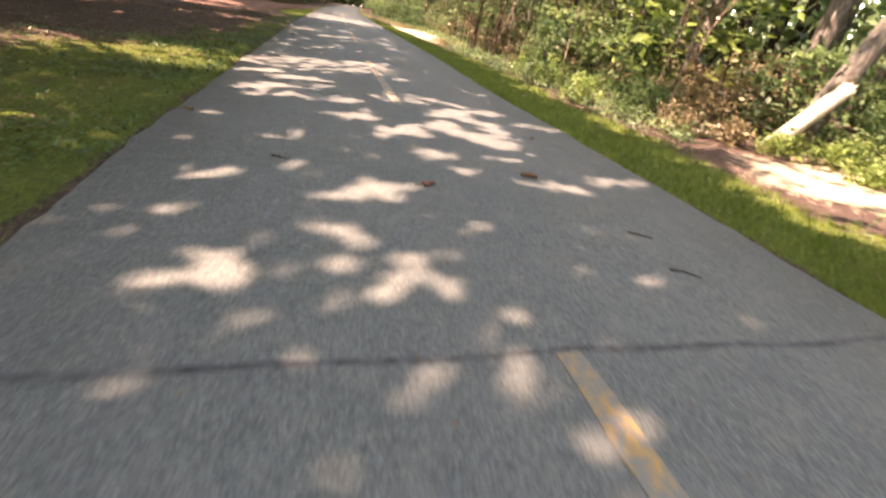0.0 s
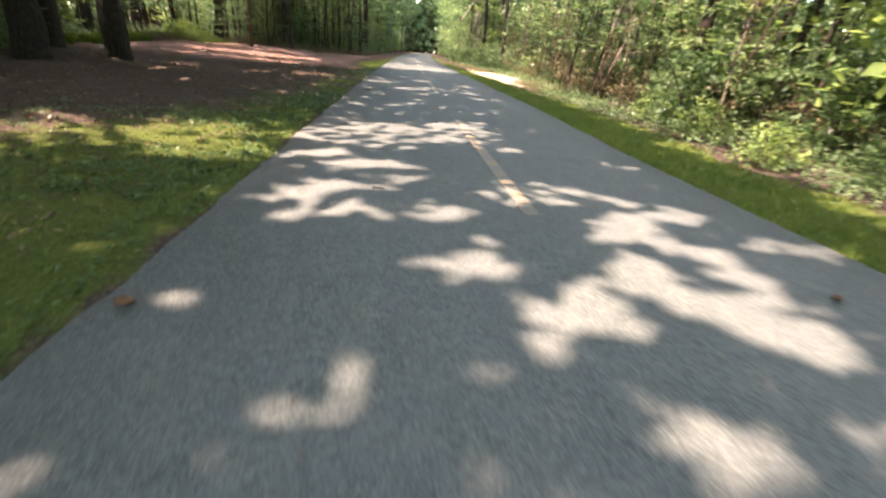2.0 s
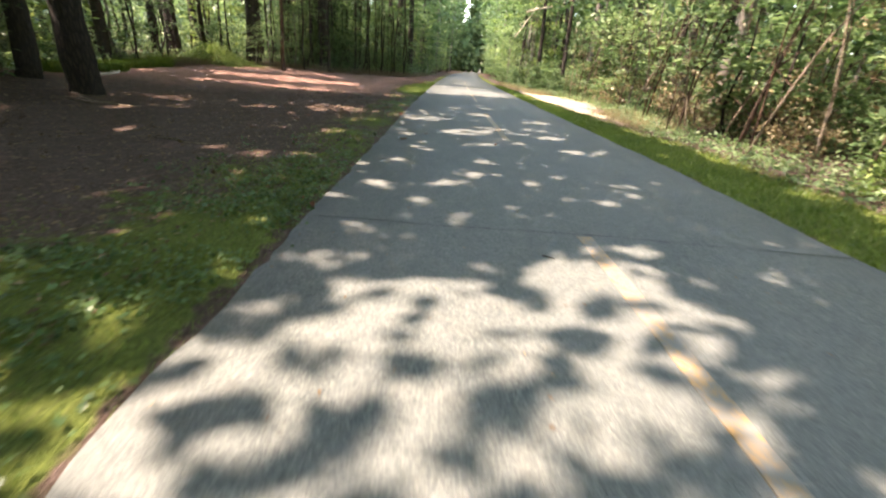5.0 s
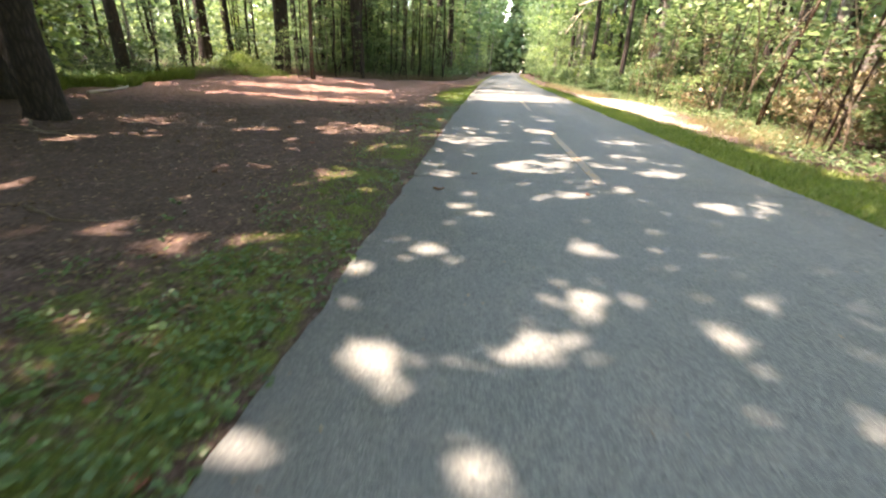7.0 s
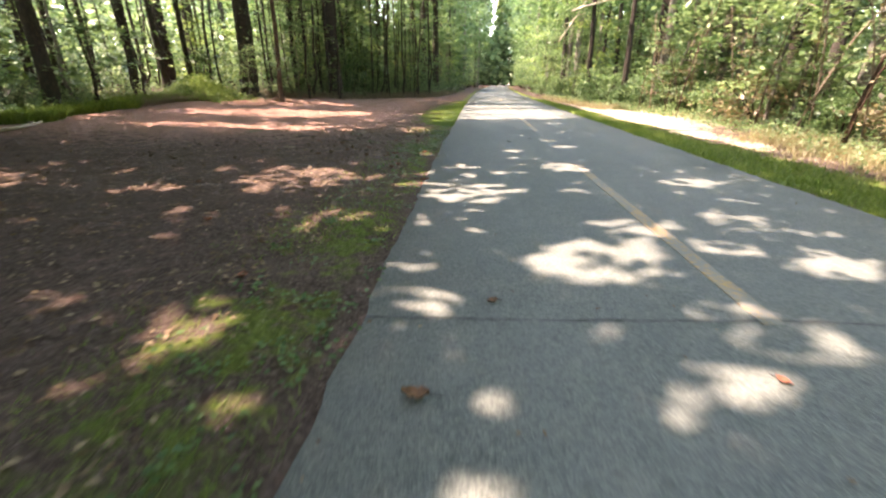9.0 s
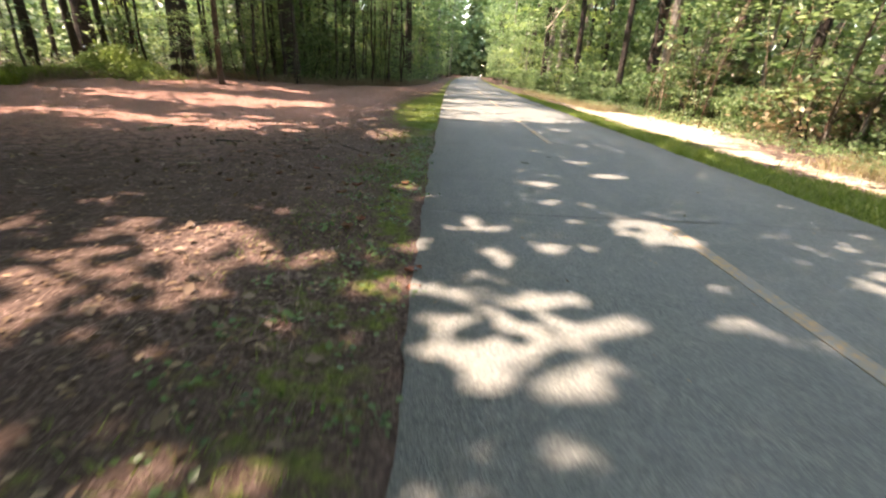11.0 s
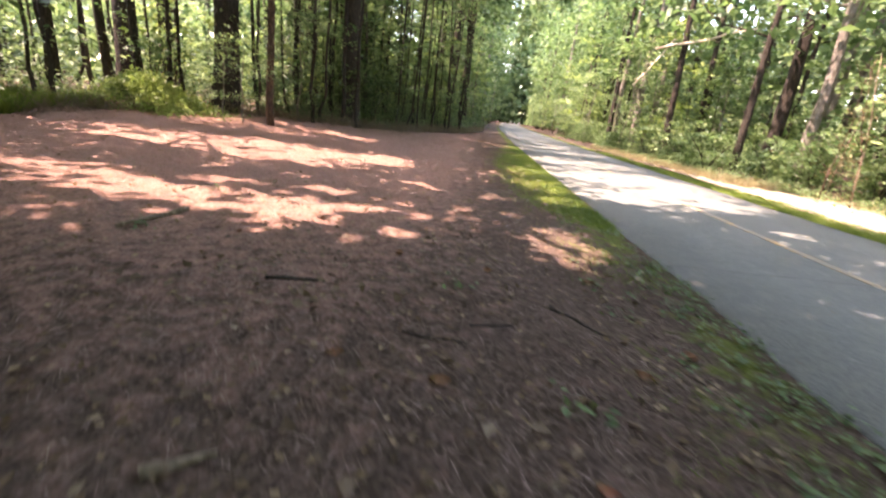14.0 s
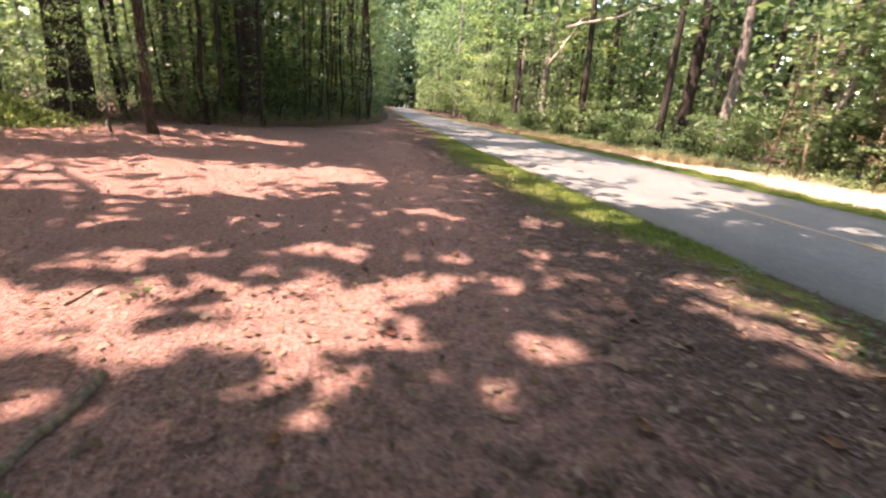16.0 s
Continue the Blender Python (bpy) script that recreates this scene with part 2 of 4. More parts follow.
def leaf_cloud(centres, size, rng, flat=0.0, width=0.5, fold=0.25):
    """A pointed, folded leaf of four corners at each centre, turned at random; flat 1 lays them level."""
    n = len(centres)
    size = np.broadcast_to(size, n) * rng.uniform(0.65, 1.3, n)
    nrm = rng.normal(size=(n, 3))
    nrm[:, 2] = np.abs(nrm[:, 2]) * (1 + 3 * flat)
    nrm[:, :2] *= (1 - 0.85 * flat)
    nrm /= np.linalg.norm(nrm, axis=1)[:, None]
    t = np.cross(nrm, rng.normal(size=(n, 3)))
    t /= np.linalg.norm(t, axis=1)[:, None]
    s = np.cross(nrm, t)
    L, W = (size / 2)[:, None], (size * width / 2)[:, None]
    c = np.asarray(centres)
    lift = nrm * W * fold
    v = np.stack([c - t * L, c + s * W + lift - t * L * 0.15, c + t * L, c - s * W + lift - t * L * 0.15], axis=1).reshape(-1, 3)
    base = np.arange(n)[:, None] * 4
    return v, np.concatenate([base + np.array([[0, 1, 2]]), base + np.array([[0, 2, 3]])])


# ---- the trail's line and the lie of the land ----
HALF = 2.12


def centre(s):
    s = np.maximum(s, -20)
    return 0.95 + 0.023 * s + 0.0004 * s * s


def right_half(s):
    """The asphalt right of the middle: a little narrower at the start."""
    return np.interp(s, [-5, 8, 12], [1.9, 1.9, 2.1])


def hills(u, s):
    """Height of the ground beside the trail."""
    d = np.where(u > centre(s), u - centre(s) - right_half(s), centre(s) - u - HALF)
    side = np.clip(d, 0, 60)
    bumps = 0.02 * np.sin(u * 1.7 + 0.6 * np.sin(s * 1.1)) * np.sin(s * 1.3 + u * 0.4) + 0.012 * np.sin(u * 4.3 + s * 2.9) + 0.008 * np.sin(s * 7.1 - u * 5.7)
    rise = np.where(u > centre(s), 0.05 * np.clip(side - 1.6, 0, 12), 0.012 * np.clip(side - 5, 0, 40))
    bank = np.where(u < centre(s), 0.38 * np.clip((s - 25) / 8, 0, 1) * np.clip((side - 3) / 5, 0, 1), 0)
    return -0.02 + np.clip(side / 0.5, 0, 1) * (bumps + 0.01) + rise + bank


def at_ground(u, s):
    return float(hills(np.array(u), np.array(s)))


def axis(fine_lo, fine_hi, step, lo, hi):
    fine = np.arange(fine_lo, fine_hi + step / 2, step)
    grow = step * np.cumsum(1.18 ** np.arange(1, 60))
    up = fine[-1] + grow
    dn = fine[0] - grow
    return np.concatenate([dn[dn > lo][::-1], fine, up[up < hi]])


def build_ground():
    us, ss = axis(-12, 9, 0.16, -900, 900), axis(-3, 42, 0.16, -700, 1200)
    U, Sg = np.meshgrid(us, ss)
    Z = hills(U, Sg)
    on = (U > centre(Sg) - HALF + 0.15) & (U < centre(Sg) + right_half(Sg) - 0.15)
    Z[on] -= 0.03
    nv, nu = U.shape
    idx = np.arange(nv * nu).reshape(nv, nu)
    a, b, c, d = idx[:-1, :-1].ravel(), idx[:-1, 1:].ravel(), idx[1:, 1:].ravel(), idx[1:, :-1].ravel()
    tris = np.concatenate([np.stack([a, b, c], 1), np.stack([a, c, d], 1)])
    me = bulk_mesh("ground", np.stack([U, Sg, Z], -1).reshape(-1, 3), tris, SOIL)
    left = centre(Sg) - HALF - U
    right = U - centre(Sg) - right_half(Sg)
    # moss and grass: a broad lawn at the start, a narrow strip later on the left; a mown verge on the right
    wide = np.interp(Sg, [-5, 4, 6.3, 7.5, 9.5, 12, 16, 22, 26, 31, 40], [3.6, 3.1, 2.5, 1.8, 1.5, 1.1, 0.95, 0.7, 1.1, 1.2, 0.4])
    moss = np.where(left > 0, np.clip(0.75 - 0.75 * (left / wide - 0.6), 0, 1) * (left < wide * 2) * np.interp(Sg, [8, 11, 15, 22, 26, 31], [1.0, 0.55, 0.48, 0.48, 0.9, 0.9]) * np.clip(left / 0.12, 0, 1), 0)
    vr = np.interp(Sg, [0, 14, 19, 30, 45], [1.3, 1.4, 1.0, 0.7, 0.5])
    moss = np.where(right > 0, np.clip(1.2 - 1.2 * (right / vr - 0.55), 0, 1), moss)
    straw = np.where(left > 0, np.clip((Sg - 19.0 + 0.1 * np.clip(left, 0, 12)) / 5.0, 0, 1) * np.clip((left - 1.3) / 1.5, 0, 1) * np.clip((16 - left) / 4, 0, 1) * np.clip((48 - Sg) / 8, 0, 1), 0)
    pale = np.where(right > 0, np.exp(-((right - vr - 0.7) / 0.6) ** 2) * np.clip(1.3 - np.abs(Sg - 27) / 9, 0.05, 1), 0)
    pale = np.maximum(pale, np.exp(-((U - 5.9) / 1.3) ** 2 - ((Sg - 3.2) / 1.1) ** 2) * 1.1)
    pale = np.maximum(pale, np.where(right > vr * 0.8, np.exp(-((U - 6.1) / 1.5) ** 2 - ((Sg - 27.5) / 4.5) ** 2) * 1.1, 0))
    for name, val in (("moss", moss), ("straw", straw), ("pale", pale)):
        me.attributes.new(name, "FLOAT", "POINT").data.foreach_set("value", val.astype(np.float32).ravel())
    tagged(piece("ground", smooth(me)), "brown woodland soil with moss, grass and pine straw", "ground", kind="structure")


def build_trail():
    ss = np.concatenate([np.arange(-12, 45, 0.12), np.arange(45, 190, 1.0)])
    rng = np.random.default_rng(3)
    rag = lambda: np.convolve(rng.uniform(-1, 1, len(ss) + 8), np.ones(9) / 9, "valid") * 0.09 + rng.uniform(-0.012, 0.012, len(ss))
    cols = [(-1, rag(), -0.08), (-1, rag() * 0 + 0.0, 0.0), (-0.5, 0, 0.012), (0, 0, 0.02), (0.5, 0, 0.012), (1, 0, 0.0), (1, 0, -0.08)]
    le, re = rag(), rag()
    rows = []
    for k, (f, _, z) in enumerate(cols):
        off = le if f == -1 else re if f == 1 else 0
        out = {0: -0.02, 6: 0.02}.get(k, 0)
        rows.append(np.stack([centre(ss) + f * (HALF if f < 0 else right_half(ss)) + off + out, ss, np.full(len(ss), z)], -1))
    V = np.stack(rows, 1)
    n, k = V.shape[:2]
    idx = np.arange(n * k).reshape(n, k)
    a, b, c, d = idx[:-1, :-1].ravel(), idx[:-1, 1:].ravel(), idx[1:, 1:].ravel(), idx[1:, :-1].ravel()
    me = bulk_mesh("trail", V.reshape(-1, 3), np.concatenate([np.stack([a, b, c], 1), np.stack([a, c, d], 1)]), ASPHALT)
    road = tagged(piece("trail_pavement", me), "grey weathered asphalt greenway trail", "path", kind="structure")
    # yellow centre dashes, slightly off the middle
    for s0, s1 in DASHES:
        sq = np.linspace(s0, s1, 24)
        w = 0.055 + rng.uniform(-0.006, 0.006, (2, 24))
        lx, rx = centre(sq) + LINE_OFF - w[0], centre(sq) + LINE_OFF + w[1]
        top = 0.024
        vs = np.concatenate([np.stack([lx, sq, np.full(24, top)], -1), np.stack([rx, sq, np.full(24, top)], -1), np.stack([lx - .003, sq, np.full(24, 0.01)], -1), np.stack([rx + .003, sq, np.full(24, 0.01)], -1)])
        fs = [(i, i + 24, i + 25, i + 1) for i in range(23)] + [(i, i + 1, i + 49, i + 48) for i in range(23)] + [(i + 24, i + 72, i + 73, i + 25) for i in range(23)]
        piece("line_dash", raw_mesh("line_dash", vs, fs, PAINT), road, "worn yellow painted centre dash")
    # joints and cracks across the trail
    for s0, skew, wide in JOINTS:
        x = np.linspace(-HALF + 0.03, float(right_half(s0)) - 0.03, 40)
        y = s0 + skew * x + np.convolve(rng.uniform(-0.03, 0.03, 44), np.ones(5) / 5, "valid")
        w = wide * (1 + rng.uniform(-0.4, 0.4, 40))
        z = 0.004 + 0.02 * (1 - np.abs(x) / HALF)
        px = centre(y) + x
        vs = np.concatenate([np.stack([px, y - w, z], -1), np.stack([px, y + w, z], -1)])
        piece("joint", raw_mesh("joint", vs, [(i, i + 1, i + 41, i + 40) for i in range(39)], CRACK), road, "dark tar-filled joint")


DASHES = [(-3.3, 0.96), (5.15, 9.4), (13.68, 17.9), (22.2, 26.4), (30.6, 34.8), (39.0, 43.2)]
LINE_OFF = -0.08
JOINTS = [(0.96, -0.04, 0.015), (9.44, -0.05, 0.01), (13.7, 0.0, 0.01), (18.05, -0.03, 0.01), (22.3, 0.0, 0.01)]
build_ground()
build_trail()


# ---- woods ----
# openings in the unseen leaf roof, named by stretch, placed to fit sun patches in the camera's view: x, y, half width,
# half depth
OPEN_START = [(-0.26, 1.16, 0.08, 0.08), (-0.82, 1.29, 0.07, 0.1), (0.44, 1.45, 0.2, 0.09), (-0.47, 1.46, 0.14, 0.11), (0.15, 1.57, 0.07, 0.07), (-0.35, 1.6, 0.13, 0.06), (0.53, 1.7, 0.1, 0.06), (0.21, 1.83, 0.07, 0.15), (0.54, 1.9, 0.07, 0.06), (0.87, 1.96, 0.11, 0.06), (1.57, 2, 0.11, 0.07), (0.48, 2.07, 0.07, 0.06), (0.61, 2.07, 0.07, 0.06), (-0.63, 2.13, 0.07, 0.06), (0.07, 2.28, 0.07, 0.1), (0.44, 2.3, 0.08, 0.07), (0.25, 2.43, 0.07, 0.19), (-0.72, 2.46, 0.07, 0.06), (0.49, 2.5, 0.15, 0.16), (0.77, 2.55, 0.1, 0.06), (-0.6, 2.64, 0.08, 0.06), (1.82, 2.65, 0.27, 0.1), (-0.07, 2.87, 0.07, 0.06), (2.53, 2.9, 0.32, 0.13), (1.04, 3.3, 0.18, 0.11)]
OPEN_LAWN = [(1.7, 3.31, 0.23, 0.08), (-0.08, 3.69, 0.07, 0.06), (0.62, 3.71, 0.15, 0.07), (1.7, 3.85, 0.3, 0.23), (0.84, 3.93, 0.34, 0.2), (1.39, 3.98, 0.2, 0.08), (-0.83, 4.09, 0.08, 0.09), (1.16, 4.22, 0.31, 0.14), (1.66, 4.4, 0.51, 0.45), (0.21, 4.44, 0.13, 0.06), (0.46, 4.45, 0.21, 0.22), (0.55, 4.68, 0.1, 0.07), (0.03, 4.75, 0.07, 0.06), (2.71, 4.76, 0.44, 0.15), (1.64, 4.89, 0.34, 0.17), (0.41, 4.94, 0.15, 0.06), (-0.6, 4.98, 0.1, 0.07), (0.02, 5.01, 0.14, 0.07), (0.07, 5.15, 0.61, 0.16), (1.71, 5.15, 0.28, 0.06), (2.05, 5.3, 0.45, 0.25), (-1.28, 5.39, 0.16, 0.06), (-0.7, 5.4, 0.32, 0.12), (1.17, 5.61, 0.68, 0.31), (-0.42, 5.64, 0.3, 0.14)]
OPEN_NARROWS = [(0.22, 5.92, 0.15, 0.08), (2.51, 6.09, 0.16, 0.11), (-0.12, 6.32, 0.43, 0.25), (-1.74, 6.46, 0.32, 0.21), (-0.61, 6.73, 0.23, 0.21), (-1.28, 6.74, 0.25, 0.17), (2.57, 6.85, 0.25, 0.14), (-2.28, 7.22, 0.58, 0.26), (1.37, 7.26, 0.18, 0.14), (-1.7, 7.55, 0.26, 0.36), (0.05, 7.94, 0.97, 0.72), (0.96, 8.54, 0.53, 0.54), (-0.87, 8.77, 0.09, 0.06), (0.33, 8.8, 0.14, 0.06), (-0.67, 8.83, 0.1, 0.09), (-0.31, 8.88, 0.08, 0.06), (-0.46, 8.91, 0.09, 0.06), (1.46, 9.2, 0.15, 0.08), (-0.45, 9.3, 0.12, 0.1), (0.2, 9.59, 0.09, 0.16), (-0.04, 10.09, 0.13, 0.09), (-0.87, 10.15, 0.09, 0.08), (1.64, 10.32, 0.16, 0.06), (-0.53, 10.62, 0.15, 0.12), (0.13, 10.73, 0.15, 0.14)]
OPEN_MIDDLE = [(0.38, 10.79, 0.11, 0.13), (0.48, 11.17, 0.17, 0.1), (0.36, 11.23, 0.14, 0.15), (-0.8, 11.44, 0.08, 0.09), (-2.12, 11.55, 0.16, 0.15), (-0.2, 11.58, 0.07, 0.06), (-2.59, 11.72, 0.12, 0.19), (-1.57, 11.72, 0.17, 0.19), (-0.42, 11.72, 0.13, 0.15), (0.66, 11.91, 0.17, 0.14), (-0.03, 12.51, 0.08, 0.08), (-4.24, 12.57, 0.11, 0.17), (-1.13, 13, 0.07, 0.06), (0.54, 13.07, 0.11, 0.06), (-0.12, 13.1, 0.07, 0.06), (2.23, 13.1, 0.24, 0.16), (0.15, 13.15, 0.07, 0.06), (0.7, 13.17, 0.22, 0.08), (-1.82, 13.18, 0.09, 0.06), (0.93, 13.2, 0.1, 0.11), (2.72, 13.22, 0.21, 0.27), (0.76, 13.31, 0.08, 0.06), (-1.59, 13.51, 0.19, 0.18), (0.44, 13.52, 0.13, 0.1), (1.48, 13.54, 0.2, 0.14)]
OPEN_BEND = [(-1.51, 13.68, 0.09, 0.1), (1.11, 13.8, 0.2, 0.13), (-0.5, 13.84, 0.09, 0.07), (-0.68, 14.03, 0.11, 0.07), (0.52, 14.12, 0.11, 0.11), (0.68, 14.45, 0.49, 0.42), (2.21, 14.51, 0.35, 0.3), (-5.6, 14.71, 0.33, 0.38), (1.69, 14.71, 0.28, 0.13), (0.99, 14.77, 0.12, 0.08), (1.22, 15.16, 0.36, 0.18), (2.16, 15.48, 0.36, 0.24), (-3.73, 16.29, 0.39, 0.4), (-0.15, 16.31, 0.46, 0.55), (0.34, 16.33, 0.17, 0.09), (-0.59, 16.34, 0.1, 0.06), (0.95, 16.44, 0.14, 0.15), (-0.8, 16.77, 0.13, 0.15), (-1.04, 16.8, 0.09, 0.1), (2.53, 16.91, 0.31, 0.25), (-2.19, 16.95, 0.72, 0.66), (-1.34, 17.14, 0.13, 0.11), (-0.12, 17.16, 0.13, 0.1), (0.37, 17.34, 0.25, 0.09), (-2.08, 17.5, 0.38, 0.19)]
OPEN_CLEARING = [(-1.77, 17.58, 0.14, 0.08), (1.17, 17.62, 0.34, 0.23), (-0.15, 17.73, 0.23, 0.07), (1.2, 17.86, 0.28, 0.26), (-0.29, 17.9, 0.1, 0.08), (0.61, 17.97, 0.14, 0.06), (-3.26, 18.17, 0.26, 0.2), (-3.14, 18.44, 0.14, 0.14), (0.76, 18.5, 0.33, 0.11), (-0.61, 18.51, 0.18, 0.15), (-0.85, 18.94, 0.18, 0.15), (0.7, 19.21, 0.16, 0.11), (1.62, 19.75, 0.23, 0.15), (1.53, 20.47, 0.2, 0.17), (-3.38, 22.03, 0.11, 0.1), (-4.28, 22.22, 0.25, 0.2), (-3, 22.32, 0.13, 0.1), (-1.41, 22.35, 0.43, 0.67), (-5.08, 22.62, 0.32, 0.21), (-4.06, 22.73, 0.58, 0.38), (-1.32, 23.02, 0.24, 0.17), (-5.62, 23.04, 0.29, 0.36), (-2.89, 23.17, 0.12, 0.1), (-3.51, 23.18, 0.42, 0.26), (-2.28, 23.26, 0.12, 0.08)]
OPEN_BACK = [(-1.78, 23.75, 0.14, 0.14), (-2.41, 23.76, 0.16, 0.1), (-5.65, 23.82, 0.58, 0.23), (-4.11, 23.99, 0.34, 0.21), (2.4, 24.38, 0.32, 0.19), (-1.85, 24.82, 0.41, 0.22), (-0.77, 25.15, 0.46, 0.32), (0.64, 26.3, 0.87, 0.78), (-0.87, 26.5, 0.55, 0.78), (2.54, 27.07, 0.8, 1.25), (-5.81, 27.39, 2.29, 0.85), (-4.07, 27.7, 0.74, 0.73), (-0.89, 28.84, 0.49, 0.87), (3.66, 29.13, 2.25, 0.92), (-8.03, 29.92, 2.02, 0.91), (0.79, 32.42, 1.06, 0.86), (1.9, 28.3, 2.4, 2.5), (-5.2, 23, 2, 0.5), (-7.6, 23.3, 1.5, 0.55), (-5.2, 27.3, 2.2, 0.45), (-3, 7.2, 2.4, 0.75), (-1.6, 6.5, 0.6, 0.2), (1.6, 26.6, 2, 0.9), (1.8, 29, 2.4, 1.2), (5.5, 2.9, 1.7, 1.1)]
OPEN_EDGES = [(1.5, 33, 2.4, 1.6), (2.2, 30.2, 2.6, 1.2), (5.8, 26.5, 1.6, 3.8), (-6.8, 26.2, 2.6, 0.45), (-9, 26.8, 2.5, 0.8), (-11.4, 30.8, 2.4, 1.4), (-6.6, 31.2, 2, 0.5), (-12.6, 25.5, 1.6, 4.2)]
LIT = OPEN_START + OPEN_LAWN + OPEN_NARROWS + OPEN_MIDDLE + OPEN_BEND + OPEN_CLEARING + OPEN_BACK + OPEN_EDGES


def trunk_mesh(height, radius, rng, mat, bend=0.25, sides=10, limbs=(), flare=1.35):
    hs = np.array([0, 0.02, 0.05, 0.1, 0.2, 0.35, 0.5, 0.7, 0.85, 1.0]) * height
    off = np.cumsum(rng.normal(0, bend * 0.12, (len(hs), 2)), 0)
    off -= off[0]
    path = np.column_stack([off, hs - 0.12])
    rad = radius * np.array([flare, flare * 0.82, 1.12, 1.0, 0.93, 0.83, 0.72, 0.5, 0.3, 0.06])
    body = smooth(bulk_mesh("trunk", *tube(path, rad, sides, rng, 0.08), mat))
    arms = []
    for h, reach, rise in limbs:
        a = rng.uniform(0, 2 * math.pi)
        p0 = np.array([np.interp(h, hs, path[:, 0]), np.interp(h, hs, path[:, 1]), h])
        way = np.array([math.cos(a), math.sin(a), 0])
        pts = [p0 + way * reach * f + np.array([0, 0, rise * f * f]) + rng.normal(0, 0.04 * reach, 3) * (f > 0) for f in (0, 0.3, 0.65, 1.0)]
        arms.append(smooth(bulk_mesh("limb", *tube(pts, radius * np.array([0.32, 0.24, 0.15, 0.05]), 5), mat)))
    return body, arms


def crown_points(rng, n_clumps, per, lo, hi, spread, clump):
    """Leaf centres in clumps: irregular, wider in the middle of the crown."""
    h = rng.uniform(lo, hi, n_clumps)
    f = (h - lo) / (hi - lo)
    r = spread * (0.35 + 0.65 * np.sin(math.pi * np.clip(f * 0.85 + 0.12, 0, 1))) * np.sqrt(rng.uniform(0.05, 1, n_clumps))
    a = rng.uniform(0, 2 * math.pi, n_clumps)
    c = np.column_stack([r * np.cos(a), r * np.sin(a), h])
    pts = np.repeat(c, per, 0) + rng.normal(0, 1, (n_clumps * per, 3)) * np.array([clump, clump, clump * 0.3])
    return pts


def plant(name, label, category, group, trunk_me, crown_me, at, turn=0.0, size=1.0):
    root = new(name)
    root.location = at
    root.rotation_euler = (0, 0, turn)
    root.scale = (size, size, size)
    piece("trunk", trunk_me[0], root)
    for arm in trunk_me[1]:
        piece("limb", arm, root)
    if crown_me is not None:
        piece("crown", crown_me, root)
    return tagged(root, label, category, group)


def edge_left(s):
    return centre(s) + np.interp(s, [-10, 8, 13, 20, 26, 29, 31.3, 33, 38, 46, 60, 80], [-9, -9, -10.5, -13, -14.3, -14.5, -13.2, -10.0, -8.0, -6.0, -4.6, -3.4])


def edge_right(s):
    return centre(s) + HALF + np.interp(s, [-10, 15, 24, 30, 36, 50, 80], [2.0, 2.1, 2.8, 2.6, 2.0, 1.5, 0.8])


# the big trees that stand by themselves at the edge of the clearing: x, y, trunk radius, dark bark
TREES = [(-7.2, 16.1, 0.27, 1), (-7.95, 14.1, 0.29, 1), (-10.2, 18.3, 0.23, 1), (-9.78, 32.2, 0.36, 1), (-6.55, 34.9, 0.3, 1),
         (-17.2, 38.0, 0.36, 1), (-16.3, 39.3, 0.24, 1), (-3.4, 51.4, 0.28, 1), (-2.3, 52.2, 0.3, 1), (-4.2, 52.0, 0.15, 1), (-14.5, 33.5, 0.14, 1), (-7.7, 30.5, 0.09, 3),
         (-8.5, 3.5, 0.25, 1), (-9.5, 9.0, 0.25, 1), (-10.5, -3.0, 0.25, 1), (11.0, 50.1, 0.16, 0), (8.75, 20.05, 0.2, 0), (7.6, 8.0, 0.12, 0),
         (9.4, 29.0, 0.13, 0), (10.1, 36.5, 0.24, 1), (-13.5, 26.0, 0.2, 1), (9.0, 1.5, 0.2, 0), (-12.0, 12.5, 0.22, 1)]


MAPLES = [(7.3, 23.1, 3.3, 1.2), (8.6, 28.6, 4.0, 1.6), (7.6, 13.0, 3.6, 1.2)]      # x, y, height, reach


def add_edge_trees():
    """More slim trees in the first rows of the wood on the left, whose crowns join the leaf roof."""
    rng = np.random.default_rng(7)
    n = 0
    while n < 46:
        y = rng.uniform(-6, 50)
        x = edge_left(y) - 0.3 - rng.uniform(0, 13)
        if all((x - t[0]) ** 2 + (y - t[1]) ** 2 > 2.2 for t in TREES):
            TREES.append((x, y, rng.uniform(0.07, 0.17), 2))
            n += 1


add_edge_trees()


